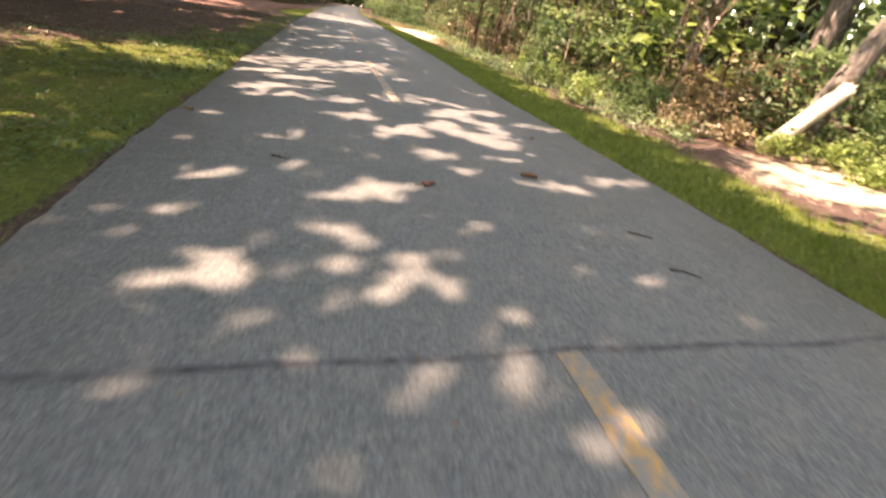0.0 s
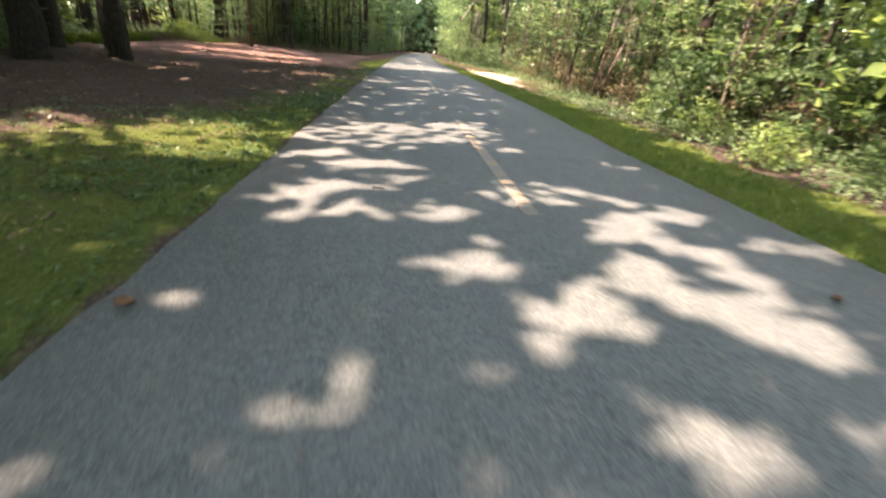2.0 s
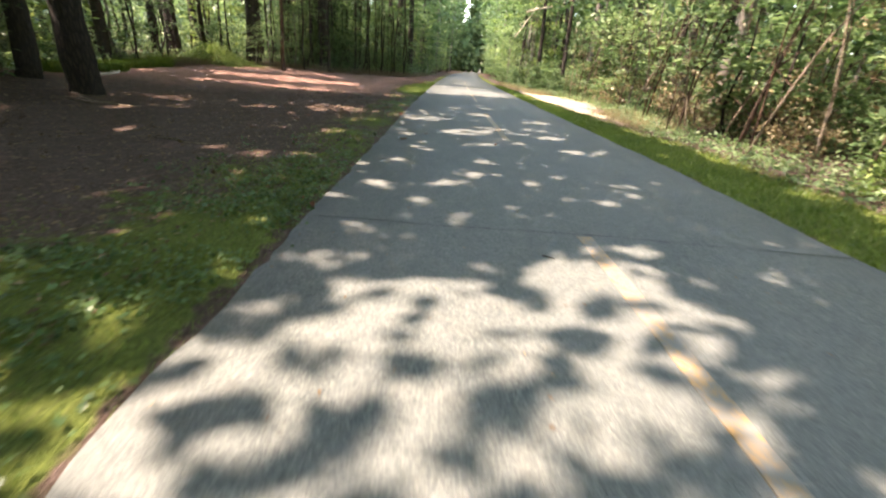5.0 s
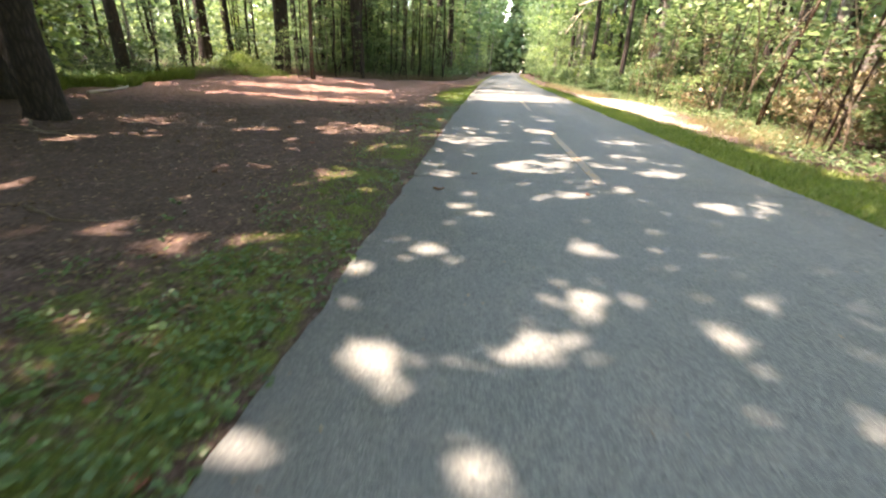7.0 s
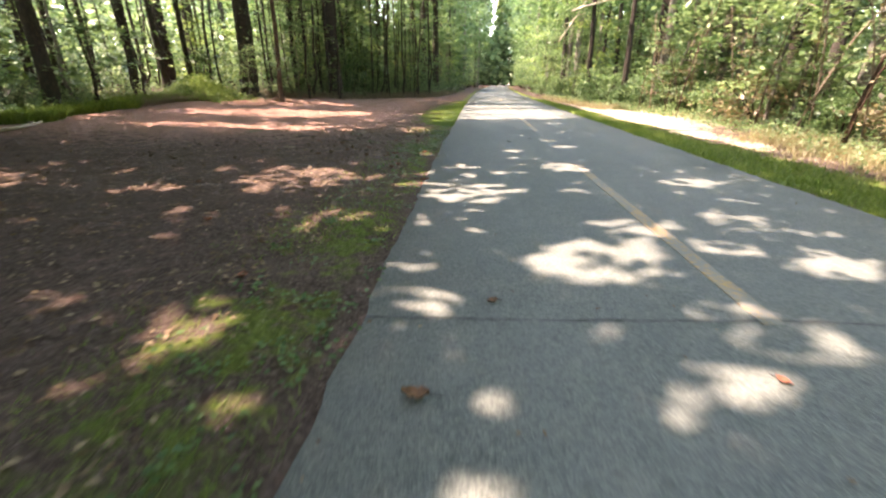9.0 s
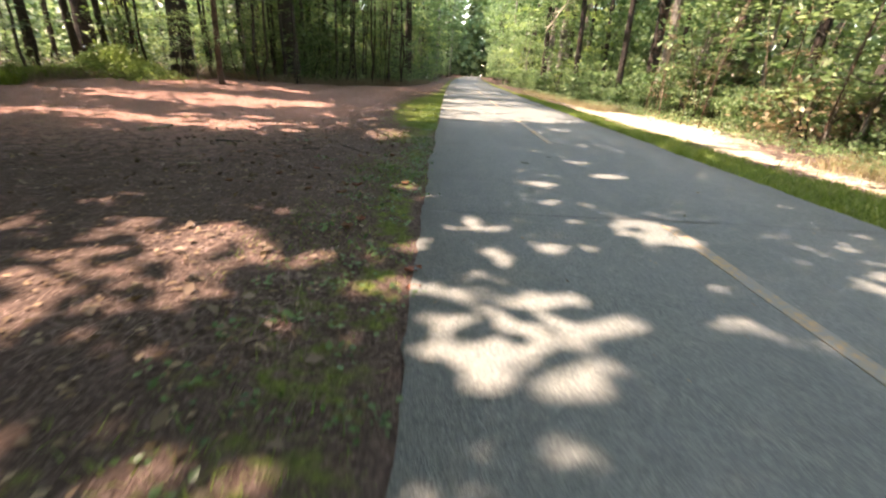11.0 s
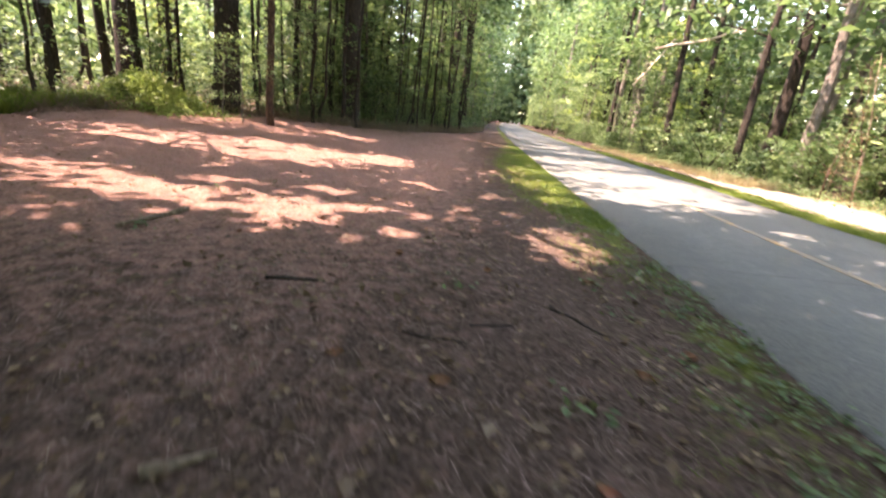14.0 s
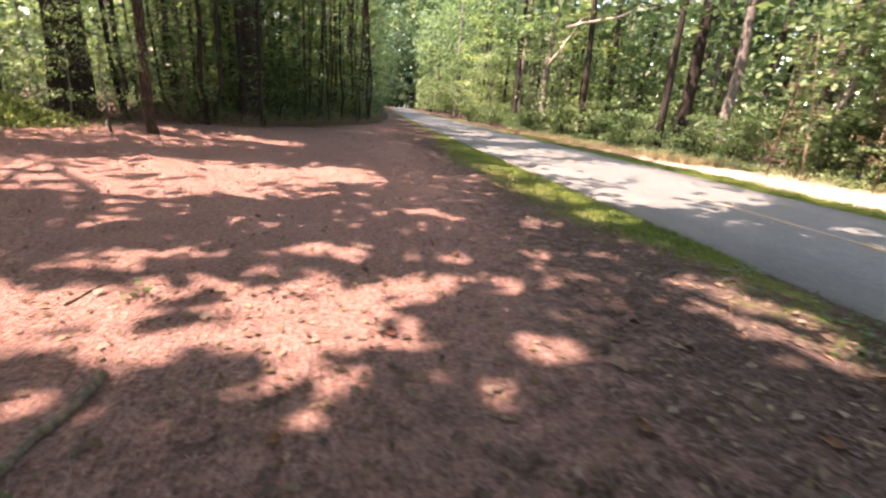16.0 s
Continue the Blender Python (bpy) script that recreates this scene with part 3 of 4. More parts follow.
def build_shade_trees():
    rng = np.random.default_rng(11)
    spots = np.array([(x, y) for x, y, _, _ in TREES])
    # unseen leaf roof added to shade the trail; the nearest trees take its leaves
    n = 9000
    cx, cy, cz = rng.uniform(-21.5, 3.5, n), rng.uniform(-6, 52, n), rng.uniform(7.0, 12.5, n)
    # unseen extra clumps, added to keep the end of the clearing in shade
    thick = np.arange(n) < 420
    cx = np.where(thick, rng.uniform(-4.8, -0.6, n) - cz * 0.625, cx)
    cy = np.where(thick, rng.uniform(18.8, 21.6, n), cy)
    per = 40
    c = np.repeat(np.column_stack([cx, cy, cz]), per, 0) + rng.normal(0, 1, (n * per, 3)) * np.array([0.45, 0.45, 0.25])
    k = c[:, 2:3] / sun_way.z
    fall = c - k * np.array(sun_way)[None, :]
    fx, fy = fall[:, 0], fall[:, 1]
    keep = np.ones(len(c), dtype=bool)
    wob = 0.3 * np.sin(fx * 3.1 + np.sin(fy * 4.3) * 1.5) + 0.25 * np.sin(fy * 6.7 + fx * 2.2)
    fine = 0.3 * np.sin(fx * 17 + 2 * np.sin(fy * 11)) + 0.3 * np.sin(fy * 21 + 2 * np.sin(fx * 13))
    # drop the leaves that would shade each fitted sun patch
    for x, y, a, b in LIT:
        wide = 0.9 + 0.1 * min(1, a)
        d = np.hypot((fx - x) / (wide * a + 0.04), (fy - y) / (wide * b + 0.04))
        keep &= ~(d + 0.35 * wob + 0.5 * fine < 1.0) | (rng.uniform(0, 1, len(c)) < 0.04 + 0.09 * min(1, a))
    # roof thinned to patches over thicket, left wood and far end, to brighten their leaves
    broken = np.sin(fx * 1.9 + 1.4 * np.sin(fy * 1.3)) + np.sin(fy * 2.3 + 1.2 * np.sin(fx * 1.1)) + 0.5 * np.sin(fx * 5.1 + fy * 4.3)
    chance = rng.uniform(0, 1, len(c))
    thin = broken > np.interp(fy, [8, 14, 28, 33], [1.1, 1.3, 1.3, 0.9])
    keep &= (fx < centre(fy) + right_half(fy) + 1.1 + 0.5 * wob) | (thin & (chance < 0.8)) | (chance < 0.08)
    keep &= (fx > edge_left(fy) - 1.0 + wob) | ((broken > 1.15) & (chance < 0.8) & (fy < 34)) | (chance < 0.06)
    keep &= (fy < 36) | (broken > 0.1) | (chance < 0.1)
    c = c[keep]
    owner = np.argmin(np.stack([(c[:, 0] - x) ** 2 + (c[:, 1] - y) ** 2 for x, y in spots], 1), axis=1)
    for i, (x, y, r, dark) in enumerate(TREES):
        tr = trunk_mesh(15, r, rng, BARK_RED if dark == 3 else BARK_DARK if dark else BARK_PALE, 0.3, 14, [(rng.uniform(7, 11), rng.uniform(3, 5), rng.uniform(1, 2.5)) for _ in range(6 if dark == 1 else 3)])
        own = c[owner == i]
        if len(own) < 200 and dark != 2:
            own = np.concatenate([own, crown_points(rng, 60, 30, 8, 15, 3.2, 0.45) + np.array([x, y, 0])])
        z0 = at_ground(x, y)
        v, t = leaf_cloud(own - np.array([x, y, z0]), 0.29, rng, 0.35, 0.6)
        plant("tall_tree", "tall pine with dark furrowed bark at the clearing's edge" if dark == 1 else "thin red-brown tree trunk at the back of the clearing" if dark == 3 else "slim dark woodland tree at the clearing's edge" if dark else "slender tree with pale grey bark among the bushes",
              "tree", "trees along the trail", tr, bulk_mesh("crown", v, t, LEAF_OAK), (x, y, z0))


def build_woods():
    rng = np.random.default_rng(23)
    talls = []
    for i in range(5):
        tr = trunk_mesh(17, rng.uniform(0.09, 0.2), rng, BARK_DARK if i < 4 else BARK_PALE, 0.4, 9, [(rng.uniform(5, 12), rng.uniform(1.5, 3.5), 1.2) for _ in range(6)])
        v, t = leaf_cloud(crown_points(rng, 70, 9, 5, 17, 3.4, 0.5), 0.5, rng, 0.3, 0.6)
        talls.append((tr, bulk_mesh("crown", v, t, LEAF_OAK)))
    saps = []
    for i in range(6):
        h = rng.uniform(4, 7.5)
        tr = trunk_mesh(h, rng.uniform(0.03, 0.06), rng, BARK_DARK if i % 2 else BARK_PALE, 0.5, 6, [(rng.uniform(0.25, 0.9) * h, rng.uniform(0.6, 1.4), 0.4) for _ in range(4)], 1.2)
        v, t = leaf_cloud(crown_points(rng, 30, 32, 0.7, h, rng.uniform(1.2, 2.1), 0.3), rng.uniform(0.15, 0.27), rng, 0.65, 0.55)
        saps.append((tr, bulk_mesh("crown", v, t, LEAF_BRIGHT if i == 1 else LEAF_SUNNY if i % 3 else LEAF_OAK)))
    spots = []

    def free(x, y, gap):
        if any((x - a) ** 2 + (y - b) ** 2 < gap * gap for a, b in spots):
            return False
        spots.append((x, y))
        return True
    for x, y, _, _ in TREES:
        spots.append((x, y))
    n = 0
    while n < 240:
        y = rng.uniform(-8, 115)
        left = rng.uniform() < 0.55
        deep = rng.exponential(9) if left else rng.exponential(7)
        x = edge_left(y) - 0.3 - deep if left else edge_right(y) + 1.6 + deep
        if left and x > -26 and y < 50 or not free(x, y, 1.1):
            continue
        tr, cr = talls[int(rng.integers(5))]
        plant("woodland_tree", "tall slim woodland tree with leafy upper crown", "tree", "woodland trees", tr if y < 45 else (tr[0], []), cr, (x, y, at_ground(x, y)), rng.uniform(0, 6.28), rng.uniform(0.8, 1.15))
        n += 1
    n = 0
    while n < 292:
        y = -4 + 99 * rng.uniform() ** 1.45
        left = rng.uniform() < 0.64
        deep = rng.exponential(4.5 if left else 4.5)
        x = edge_left(y) - 0.3 - deep if left else edge_right(y) + 0.9 + deep * 0.8
        if (x - 6.0) ** 2 + ((y - 3.8) * 0.8) ** 2 < 5.5 or (-20 < x < -9 and 29.5 < y < 34) or not free(x, y, 0.55):
            continue
        if -16.5 < x < -10 and 20.5 < y < 31:
            x -= 5.5
        tr, cr = saps[int(rng.integers(6))]
        plant("sapling", "young broadleaf sapling with light green leaves", "sapling", "saplings under the trees", tr if y < 42 else (tr[0], []), cr, (x, y, at_ground(x, y)), rng.uniform(0, 6.28), rng.uniform(0.7, 1.25))
        n += 1
    # slim poles, close together, in the first rows of the wood on the left
    poles = []
    for i in range(4):
        h = rng.uniform(8, 11)
        tr = trunk_mesh(h, rng.uniform(0.03, 0.075), rng, BARK_DARK, 0.55, 6, [(rng.uniform(0.3, 0.8) * h, rng.uniform(0.5, 1.3), 0.5) for _ in range(5)], 1.2)
        v, t = leaf_cloud(crown_points(rng, 15, 26, 1.2, h, rng.uniform(1.0, 1.6), 0.3), 0.15, rng, 0.65, 0.55)
        poles.append((tr, bulk_mesh("crown", v, t, LEAF_SUNNY if i % 2 else LEAF_OAK)))
    n = 0
    while n < 85:
        y = rng.uniform(27, 46)
        x = edge_left(y) + 1.2 - rng.exponential(4.0)
        if x < -22 or (x > -12.8 and y < 31.6) or not free(x, y, 0.45):
            continue
        tr, cr = poles[int(rng.integers(4))]
        plant("pole_tree", "thin dark young tree among the taller trunks", "tree", "poles in the wood", tr if y < 44 else (tr[0], tr[1][:2]), cr, (x, y, at_ground(x, y)), rng.uniform(0, 6.28), rng.uniform(0.75, 1.2))
        n += 1
    # young maples that catch the sun beside the clearing
    for k, (x, y, size) in enumerate([(-13.6, 27.4, 1.15), (-15.4, 25.2, 1.2), (-8.2, 29.95, 0.5), (-7.6, 32.6, 0.6), (-10.9, 17.0, 0.8), (-12.2, 21.0, 1.0), (-9.2, 30.9, 0.45)]):
        tr, cr = saps[(0, 1, 2, 4)[k % 4]]
        plant("sapling", "young maple with bright sunlit leaves beside the clearing", "sapling", "saplings under the trees", tr, cr, (x, y, at_ground(x, y)), k * 1.3, size)


def build_bushes():
    rng = np.random.default_rng(31)
    kinds = []
    for i in range(6):
        r, h = rng.uniform(0.6, 1.0), rng.uniform(0.8, 1.7)
        stems = [bulk_mesh("stem", *tube([(0, 0, -0.08), (0.3 * r * math.cos(a), 0.3 * r * math.sin(a), h * 0.45), (r * 0.8 * math.cos(a + 0.3), r * 0.8 * math.sin(a + 0.3), h * 0.95)], [0.018, 0.012, 0.004], 5), BARK_DARK) for a in rng.uniform(0, 6.28, 5)]
        pts = crown_points(rng, 34, 24, 0.06, h, r, 0.17)
        dry = i == 5
        v, t = leaf_cloud(pts, 0.125 if not dry else 0.1, rng, 0.4, 0.55)
        kinds.append((stems, bulk_mesh("foliage", v, t, (LEAF_SUNNY, LEAF_OAK, LEAF_SUNNY, LEAF_OAK, LEAF_SUNNY, LEAF_DRY)[i]), dry))
    spots = []
    n = 0
    while n < 275:
        y = -3 + 63 * rng.uniform() ** 1.25
        left = rng.uniform() < 0.33
        x = edge_left(y) + 0.4 - rng.exponential(2.0) if left else edge_right(y) + 0.3 + rng.exponential(1.3) + 0.9 * math.sin(y * 0.9) ** 2
        if (x - 6.0) ** 2 + (y - 3.6) ** 2 < 3.2 or any((x - a) ** 2 + (y - b) ** 2 < 0.3 for a, b in spots):
            continue
        spots.append((x, y))
        if -13.4 < x < -9.6 and 21.5 < y < 31.8:
            x -= 3.8
        st, fo, dry = kinds[5 if not left and rng.uniform() < (0.5 if 7 < y < 11 or 15 < y < 21 else 0.2 if 6 < y < 24 else 0.06) else int(rng.integers(5))]
        root = new("bush")
        root.location, root.rotation_euler = (x, y, at_ground(x, y)), (0, 0, rng.uniform(0, 6.28))
        k = rng.uniform(0.6, 1.35)
        root.scale = (k, k, k * rng.uniform(0.8, 1.2))
        for one in st:
            piece("stem", one, root)
        piece("foliage", fo, root)
        tagged(root, "dry brown shrub with withered leaves" if dry else "leafy green shrub at the wood's edge", "bush", "shrubs beside the trail")
        n += 1


def build_far_woods():
    rng = np.random.default_rng(41)
    n = 150000
    y = rng.uniform(-30, 135, n)
    left = rng.uniform(0, 1, n) < 0.55
    deep = 15 + rng.uniform(0, 1, n) ** 1.4 * 45
    near = np.clip((y - 55) / 40, 0, 1) * 12
    x = np.where(left, edge_left(y) - deep + near, edge_right(y) + deep - 8.5 + near * -0.5)
    z = rng.uniform(0, 1, n) ** 1.15 * np.where(left, 4.5 + 0.36 * (deep - 15), 5.5 + 0.36 * (deep - 15))
    # across the end of the view, and behind the start
    m = 24000
    ye, xe = rng.uniform(125, 165, m), rng.uniform(-14, 34, m)
    ze = rng.uniform(0, 1, m) * np.where(np.abs(xe - 9.2) < 1.2, 12, 32)
    yb, xb, zb = rng.uniform(-60, -22, m // 2), rng.uniform(-30, 30, m // 2), rng.uniform(0, 18, m // 2)
    c = np.column_stack([np.concatenate([x, xe, xb]), np.concatenate([y, ye, yb]), np.concatenate([z, ze, zb]) + 0.4])
    v1 = leaf_cloud(c, np.concatenate([np.clip(0.42 + 0.022 * (deep - 15), 0.42, 1.3), np.full(len(xe) + len(xb), 1.6)]), rng, 0.2, 0.7)
    trunks = []
    for _ in range(240):
        py = rng.uniform(-30, 150)
        px = float(edge_left(py)) - rng.uniform(14, 40) if rng.uniform() < 0.6 else float(edge_right(py)) + rng.uniform(12, 35)
        trunks.append(tube([(px, py, -0.2 + at_ground(px, py)), (px + rng.normal(0, .3), py, 9), (px + rng.normal(0, .5), py, 18)], [0.22, 0.16, 0.05], 5))
    far = tagged(new("far_woods"), "distant green woodland closing the view", "woods", kind="stuff")
    piece("foliage", bulk_mesh("foliage", *v1, LEAF_SUNNY), far)
    piece("trunks", bulk_mesh("trunks", *joined(trunks), BARK_DARK), far)


def build_thicket_stems():
    """Thin bare stems, some hung with dry vine, along the face of the thicket."""
    rng = np.random.default_rng(67)
    kinds = []
    for i in range(5):
        h = rng.uniform(2.4, 4.6)
        lean = rng.normal(0, 0.18, 2)
        f = np.linspace(0, 1, 6)
        path = np.column_stack([lean[0] * h * f ** 1.4, lean[1] * h * f ** 1.4, h * f - 0.08]) + rng.normal(0, 0.03, (6, 3)) * np.sin(math.pi * f)[:, None]
        r = rng.uniform(0.012, 0.026)
        stem = smooth(bulk_mesh("stem", *tube(path, r * np.linspace(1.1, 0.4, 6), 6, rng, 0.08), DEADWOOD if i % 2 else BARK_RED))
        twigs = []
        for k in range(4):
            p = path[1 + k]
            q = p + np.array([rng.normal(0, 0.35), rng.normal(0, 0.35), rng.uniform(0.15, 0.5)])
            twigs.append(bulk_mesh("twig", *tube([p, (p + q) / 2 + rng.normal(0, 0.03, 3), q], r * np.array([0.5, 0.38, 0.15]), 4), BARK_RED))
        leaves = None
        if i > 1:
            v, t = leaf_cloud(crown_points(rng, 9, 16, 0.5, h * 0.9, 0.35, 0.13) + np.array([lean[0] * h * 0.4, lean[1] * h * 0.4, 0]), 0.075, rng, 0.3, 0.5)
            leaves = bulk_mesh("dead_leaves", v, t, LEAF_DRY)
        kinds.append((stem, twigs, leaves))
    for _ in range(64):
        y = 3.5 + 27 * rng.uniform() ** 1.2
        x = edge_right(y) - 0.1 + rng.exponential(0.9)
        if (x - 6.0) ** 2 + (y - 3.6) ** 2 < 3.0:
            continue
        stem, twigs, leaves = kinds[int(rng.integers(5))]
        root = new("bare_sapling")
        root.location, root.rotation_euler = (x, y, at_ground(x, y)), (0, 0, rng.uniform(0, 6.28))
        k = rng.uniform(0.7, 1.2)
        root.scale = (k, k, k)
        piece("stem", stem, root)
        for one in twigs:
            piece("twig", one, root)
        if leaves is not None:
            piece("dead_leaves", leaves, root, "withered brown leaves")
        tagged(root, "thin bare brown sapling in the thicket", "sapling", "bare stems in the thicket")


def build_bright_maples():
    """Young trees with broad layered sprays of pale leaves, leaning out into the sun."""
    rng = np.random.default_rng(71)
    for x, y, h, reach in MAPLES:
        tr = trunk_mesh(h, 0.05, rng, BARK_PALE, 0.5, 8, [(h * f, 0.9, 0.25) for f in (0.4, 0.55, 0.7)], 1.2)
        sprays = []
        for k in range(26):
            z = rng.uniform(0.28, 1.0) * h
            a = rng.uniform(0, 6.28)
            d = reach * math.sqrt(rng.uniform(0.1, 1.0)) * (1.15 - 0.6 * z / h)
            c = np.array([d * math.cos(a), d * math.sin(a), z])
            sprays.append(c + rng.normal(0, 1, (34, 3)) * np.array([0.32, 0.32, 0.07]))
        v, t = leaf_cloud(np.concatenate(sprays), 0.19, rng, 0.8, 0.7)
        plant("maple", "young maple with broad pale green leaves in the sun", "tree", "maples beside the trail", tr, bulk_mesh("crown", v, t, LEAF_PALE), (x, y, at_ground(x, y)))


build_shade_trees()
build_thicket_stems()
build_bright_maples()
build_woods()
build_bushes()
build_far_woods()


# ---- ground cover ----
def blades(pts, height, rng, lean=0.5, thin=0.09):
    n = len(pts)
    a = rng.uniform(0, 6.28, n)
    h = height * rng.uniform(0.5, 1.3, n)
    side = np.column_stack([np.cos(a), np.sin(a), np.zeros(n)]) * (h * thin)[:, None]
    tip = pts + np.column_stack([rng.normal(0, lean, n) * h, rng.normal(0, lean, n) * h, h])
    v = np.stack([pts - side, pts + side, tip], 1).reshape(-1, 3)
    return v, np.arange(n * 3).reshape(-1, 3)


def on_ground(x, y, lift=0.0):
    return np.column_stack([x, y, hills(x, y) + lift])


def build_cover():
    rng = np.random.default_rng(53)
    # mown verge on the right
    n = 60000
    y = -2 + 44 * rng.uniform(0, 1, n) ** 1.3
    w = np.interp(y, [0, 14, 19, 30, 45], [1.1, 1.2, 1.0, 0.7, 0.5])
    x = centre(y) + right_half(y) + 0.02 + rng.beta(1.1, 1.6, n) * w * 1.35
    tagged(piece("grass", bulk_mesh("grass", *blades(on_ground(x, y), 0.06, rng), GRASS)), "short bright green grass verge beside the trail", "grass", kind="stuff")
    # lawn and moss on the left
    n = 70000
    y = -2 + 40 * rng.uniform(0, 1, n) ** 1.5
    w = np.interp(y, [-5, 4, 6.3, 7.5, 9.5, 12, 16, 22, 26, 31, 40], [3.6, 3.1, 2.5, 1.8, 1.5, 1.1, 0.95, 0.7, 1.1, 1.2, 0.4])
    d = rng.beta(1.0, 1.8, n) * w * 1.4
    x = centre(y) - HALF - 0.02 - d
    keep = np.sin(x * 3.1 + 1.3 * np.sin(y * 1.9)) + np.sin(y * 2.7 + x * 1.2) + rng.normal(0, 0.7, n) > np.interp(y, [8, 11, 23, 25], [-0.4, 0.7, 0.7, -0.6])
    tagged(piece("grass", bulk_mesh("grass", *blades(on_ground(x, y)[keep], 0.035, rng, 0.8), GRASS)), "sparse mossy green grass on bare soil", "grass", kind="stuff")
    # the sunny strip of grass beside the end of the clearing
    n = 16000
    y = rng.uniform(23.5, 33, n)
    d = rng.beta(1.0, 1.5, n) * np.interp(y, [23.5, 26, 31, 33], [0.7, 1.25, 1.35, 0.9])
    x = centre(y) - HALF - 0.03 - d
    tagged(piece("grass", bulk_mesh("grass", *blades(on_ground(x, y), 0.05, rng, 0.7), GRASS)), "bright green grass strip between trail and clearing", "grass", kind="stuff")
    # low weeds
    n = 400
    y = -1 + 30 * rng.uniform(0, 1, n) ** 1.9
    w = np.interp(y, [-5, 7.5, 9.5, 12, 20, 30], [2.6, 2.4, 1.3, 0.9, 0.7, 0.6])
    x = centre(y) - HALF - 0.05 - rng.beta(0.9, 1.8, n) * w * 1.3
    c = np.repeat(on_ground(x, y, 0.025), 12, 0) + rng.normal(0, 1, (n * 12, 3)) * np.array([0.06, 0.06, 0.012])
    tagged(piece("weeds", bulk_mesh("weeds", *leaf_cloud(c, 0.036, rng, 0.7, 0.8), WEED)), "low green clover and ivy growing along the trail edge", "weeds", kind="stuff")
    # clover in the lawn
    n = 1500
    y = rng.uniform(-1.5, 8.8, n)
    x = centre(y) - HALF - 0.1 - rng.beta(1.0, 1.5, n) * 3.4
    keep = np.sin(x * 2.3 + y * 0.7) + np.sin(y * 2.1 - x) + rng.normal(0, 0.6, n) > 0
    x, y = x[keep], y[keep]
    c = np.repeat(on_ground(x, y, 0.022), 12, 0) + rng.normal(0, 1, (len(x) * 12, 3)) * np.array([0.07, 0.07, 0.012])
    tagged(piece("clover", bulk_mesh("clover", *leaf_cloud(c, 0.038, rng, 0.75, 0.8), WEED)), "patches of green clover in the mossy lawn", "clover", kind="stuff")
    # a denser patch of ivy where the lawn narrows
    n = 170
    y = rng.normal(10.2, 0.75, n)
    x = centre(y) - HALF - 0.08 - rng.beta(0.8, 2.4, n) * 1.7
    c = np.repeat(on_ground(x, y, 0.03), 11, 0) + rng.normal(0, 1, (n * 11, 3)) * np.array([0.06, 0.06, 0.018])
    tagged(piece("weeds", bulk_mesh("weeds", *leaf_cloud(c, 0.038, rng, 0.5, 0.75), WEED)), "thick green ivy creeping at the asphalt's edge", "weeds", kind="stuff")
    # fallen leaves
    n = 26000
    y = 0 + 38 * rng.uniform(0, 1, n)
    lo = edge_left(y) - 2
    hi = centre(y) - HALF - 0.1
    x = hi - 0.4 - rng.beta(0.9, 1.3, n) * (hi - lo)
    c = on_ground(x, y, 0.012)
    tagged(piece("leaf_litter", bulk_mesh("leaf_litter", *leaf_cloud(c, 0.048, rng, 0.9, 0.55, 0.4), LITTER)), "dry brown fallen leaves scattered over the soil", "leaves", kind="stuff")
    # sunny weeds at the back of the clearing
    n = 1300
    x, y = rng.normal(-11.3, 0.8, n), rng.normal(30.7, 0.5, n)
    top = 0.85 * np.exp(-((x + 11.3) / 1.2) ** 2 - ((y - 30.7) / 0.8) ** 2) + 0.08
    base = on_ground(x, y)
    base[:, 2] += top * rng.uniform(0.2, 1.0, n)
    c = np.repeat(base, 14, 0) + rng.normal(0, 1, (n * 14, 3)) * np.array([0.1, 0.1, 0.06])
    lv, lt = leaf_cloud(c, 0.1, rng, 0.3, 0.4)
    bv, bt = blades(on_ground(x, y), top, rng, 0.3, 0.02)
    tall = tagged(new("tall_weeds"), "tall sunlit weeds at the edge of the clearing", "weeds", kind="stuff")
    # the lighter yellow-green leaf stands in for sunlight on these weeds
    piece("foliage", bulk_mesh("foliage", lv, lt, LEAF_BRIGHT), tall)
    piece("stems", bulk_mesh("stems", bv, bt, GRASS), tall)
    # grass that edges the clearing before the wood
    other = np.random.default_rng(57)
    n = 26000
    y = other.uniform(20.5, 31, n)
    x = edge_left(y) + 0.7 - other.exponential(0.9, n) + 0.4 * np.sin(y * 1.7)
    tagged(piece("grass", bulk_mesh("grass", *blades(on_ground(x, y), 0.26, other, 0.4, 0.05), GRASS)), "longer green grass along the edge of the wood", "grass", kind="stuff")
    # larger pale leaves on the bare soil, and ivy on the edge of the trail beside it
    n = 900
    y = other.uniform(15.5, 25, n)
    x = centre(y) - HALF - 0.3 - other.beta(1.0, 1.5, n) * 5
    keep = np.sin(x * 2.1 + y) + np.sin(y * 2.6 - x * 0.8) + other.normal(0, 0.6, n) > -0.3
    tagged(piece("leaf_litter", bulk_mesh("leaf_litter", *leaf_cloud(on_ground(x, y, 0.02)[keep], 0.07, other, 0.7, 0.7, 0.4), PALE_LITTER)), "large pale dead leaves curling on the bare soil", "leaves", kind="stuff")
    n = 420
    y = other.uniform(18.5, 23.5, n)
    x = centre(y) - HALF - 0.5 - other.beta(1.0, 1.4, n) * 4
    tagged(piece("leaf_litter", bulk_mesh("leaf_litter", *leaf_cloud(on_ground(x, y, 0.012), 0.06, other, 0.85, 0.65, 0.45), DARK_LITTER)), "dark brown curled oak leaves on the shaded soil", "leaves", kind="stuff")
    n = 70
    y = other.uniform(18.6, 22.2, n)
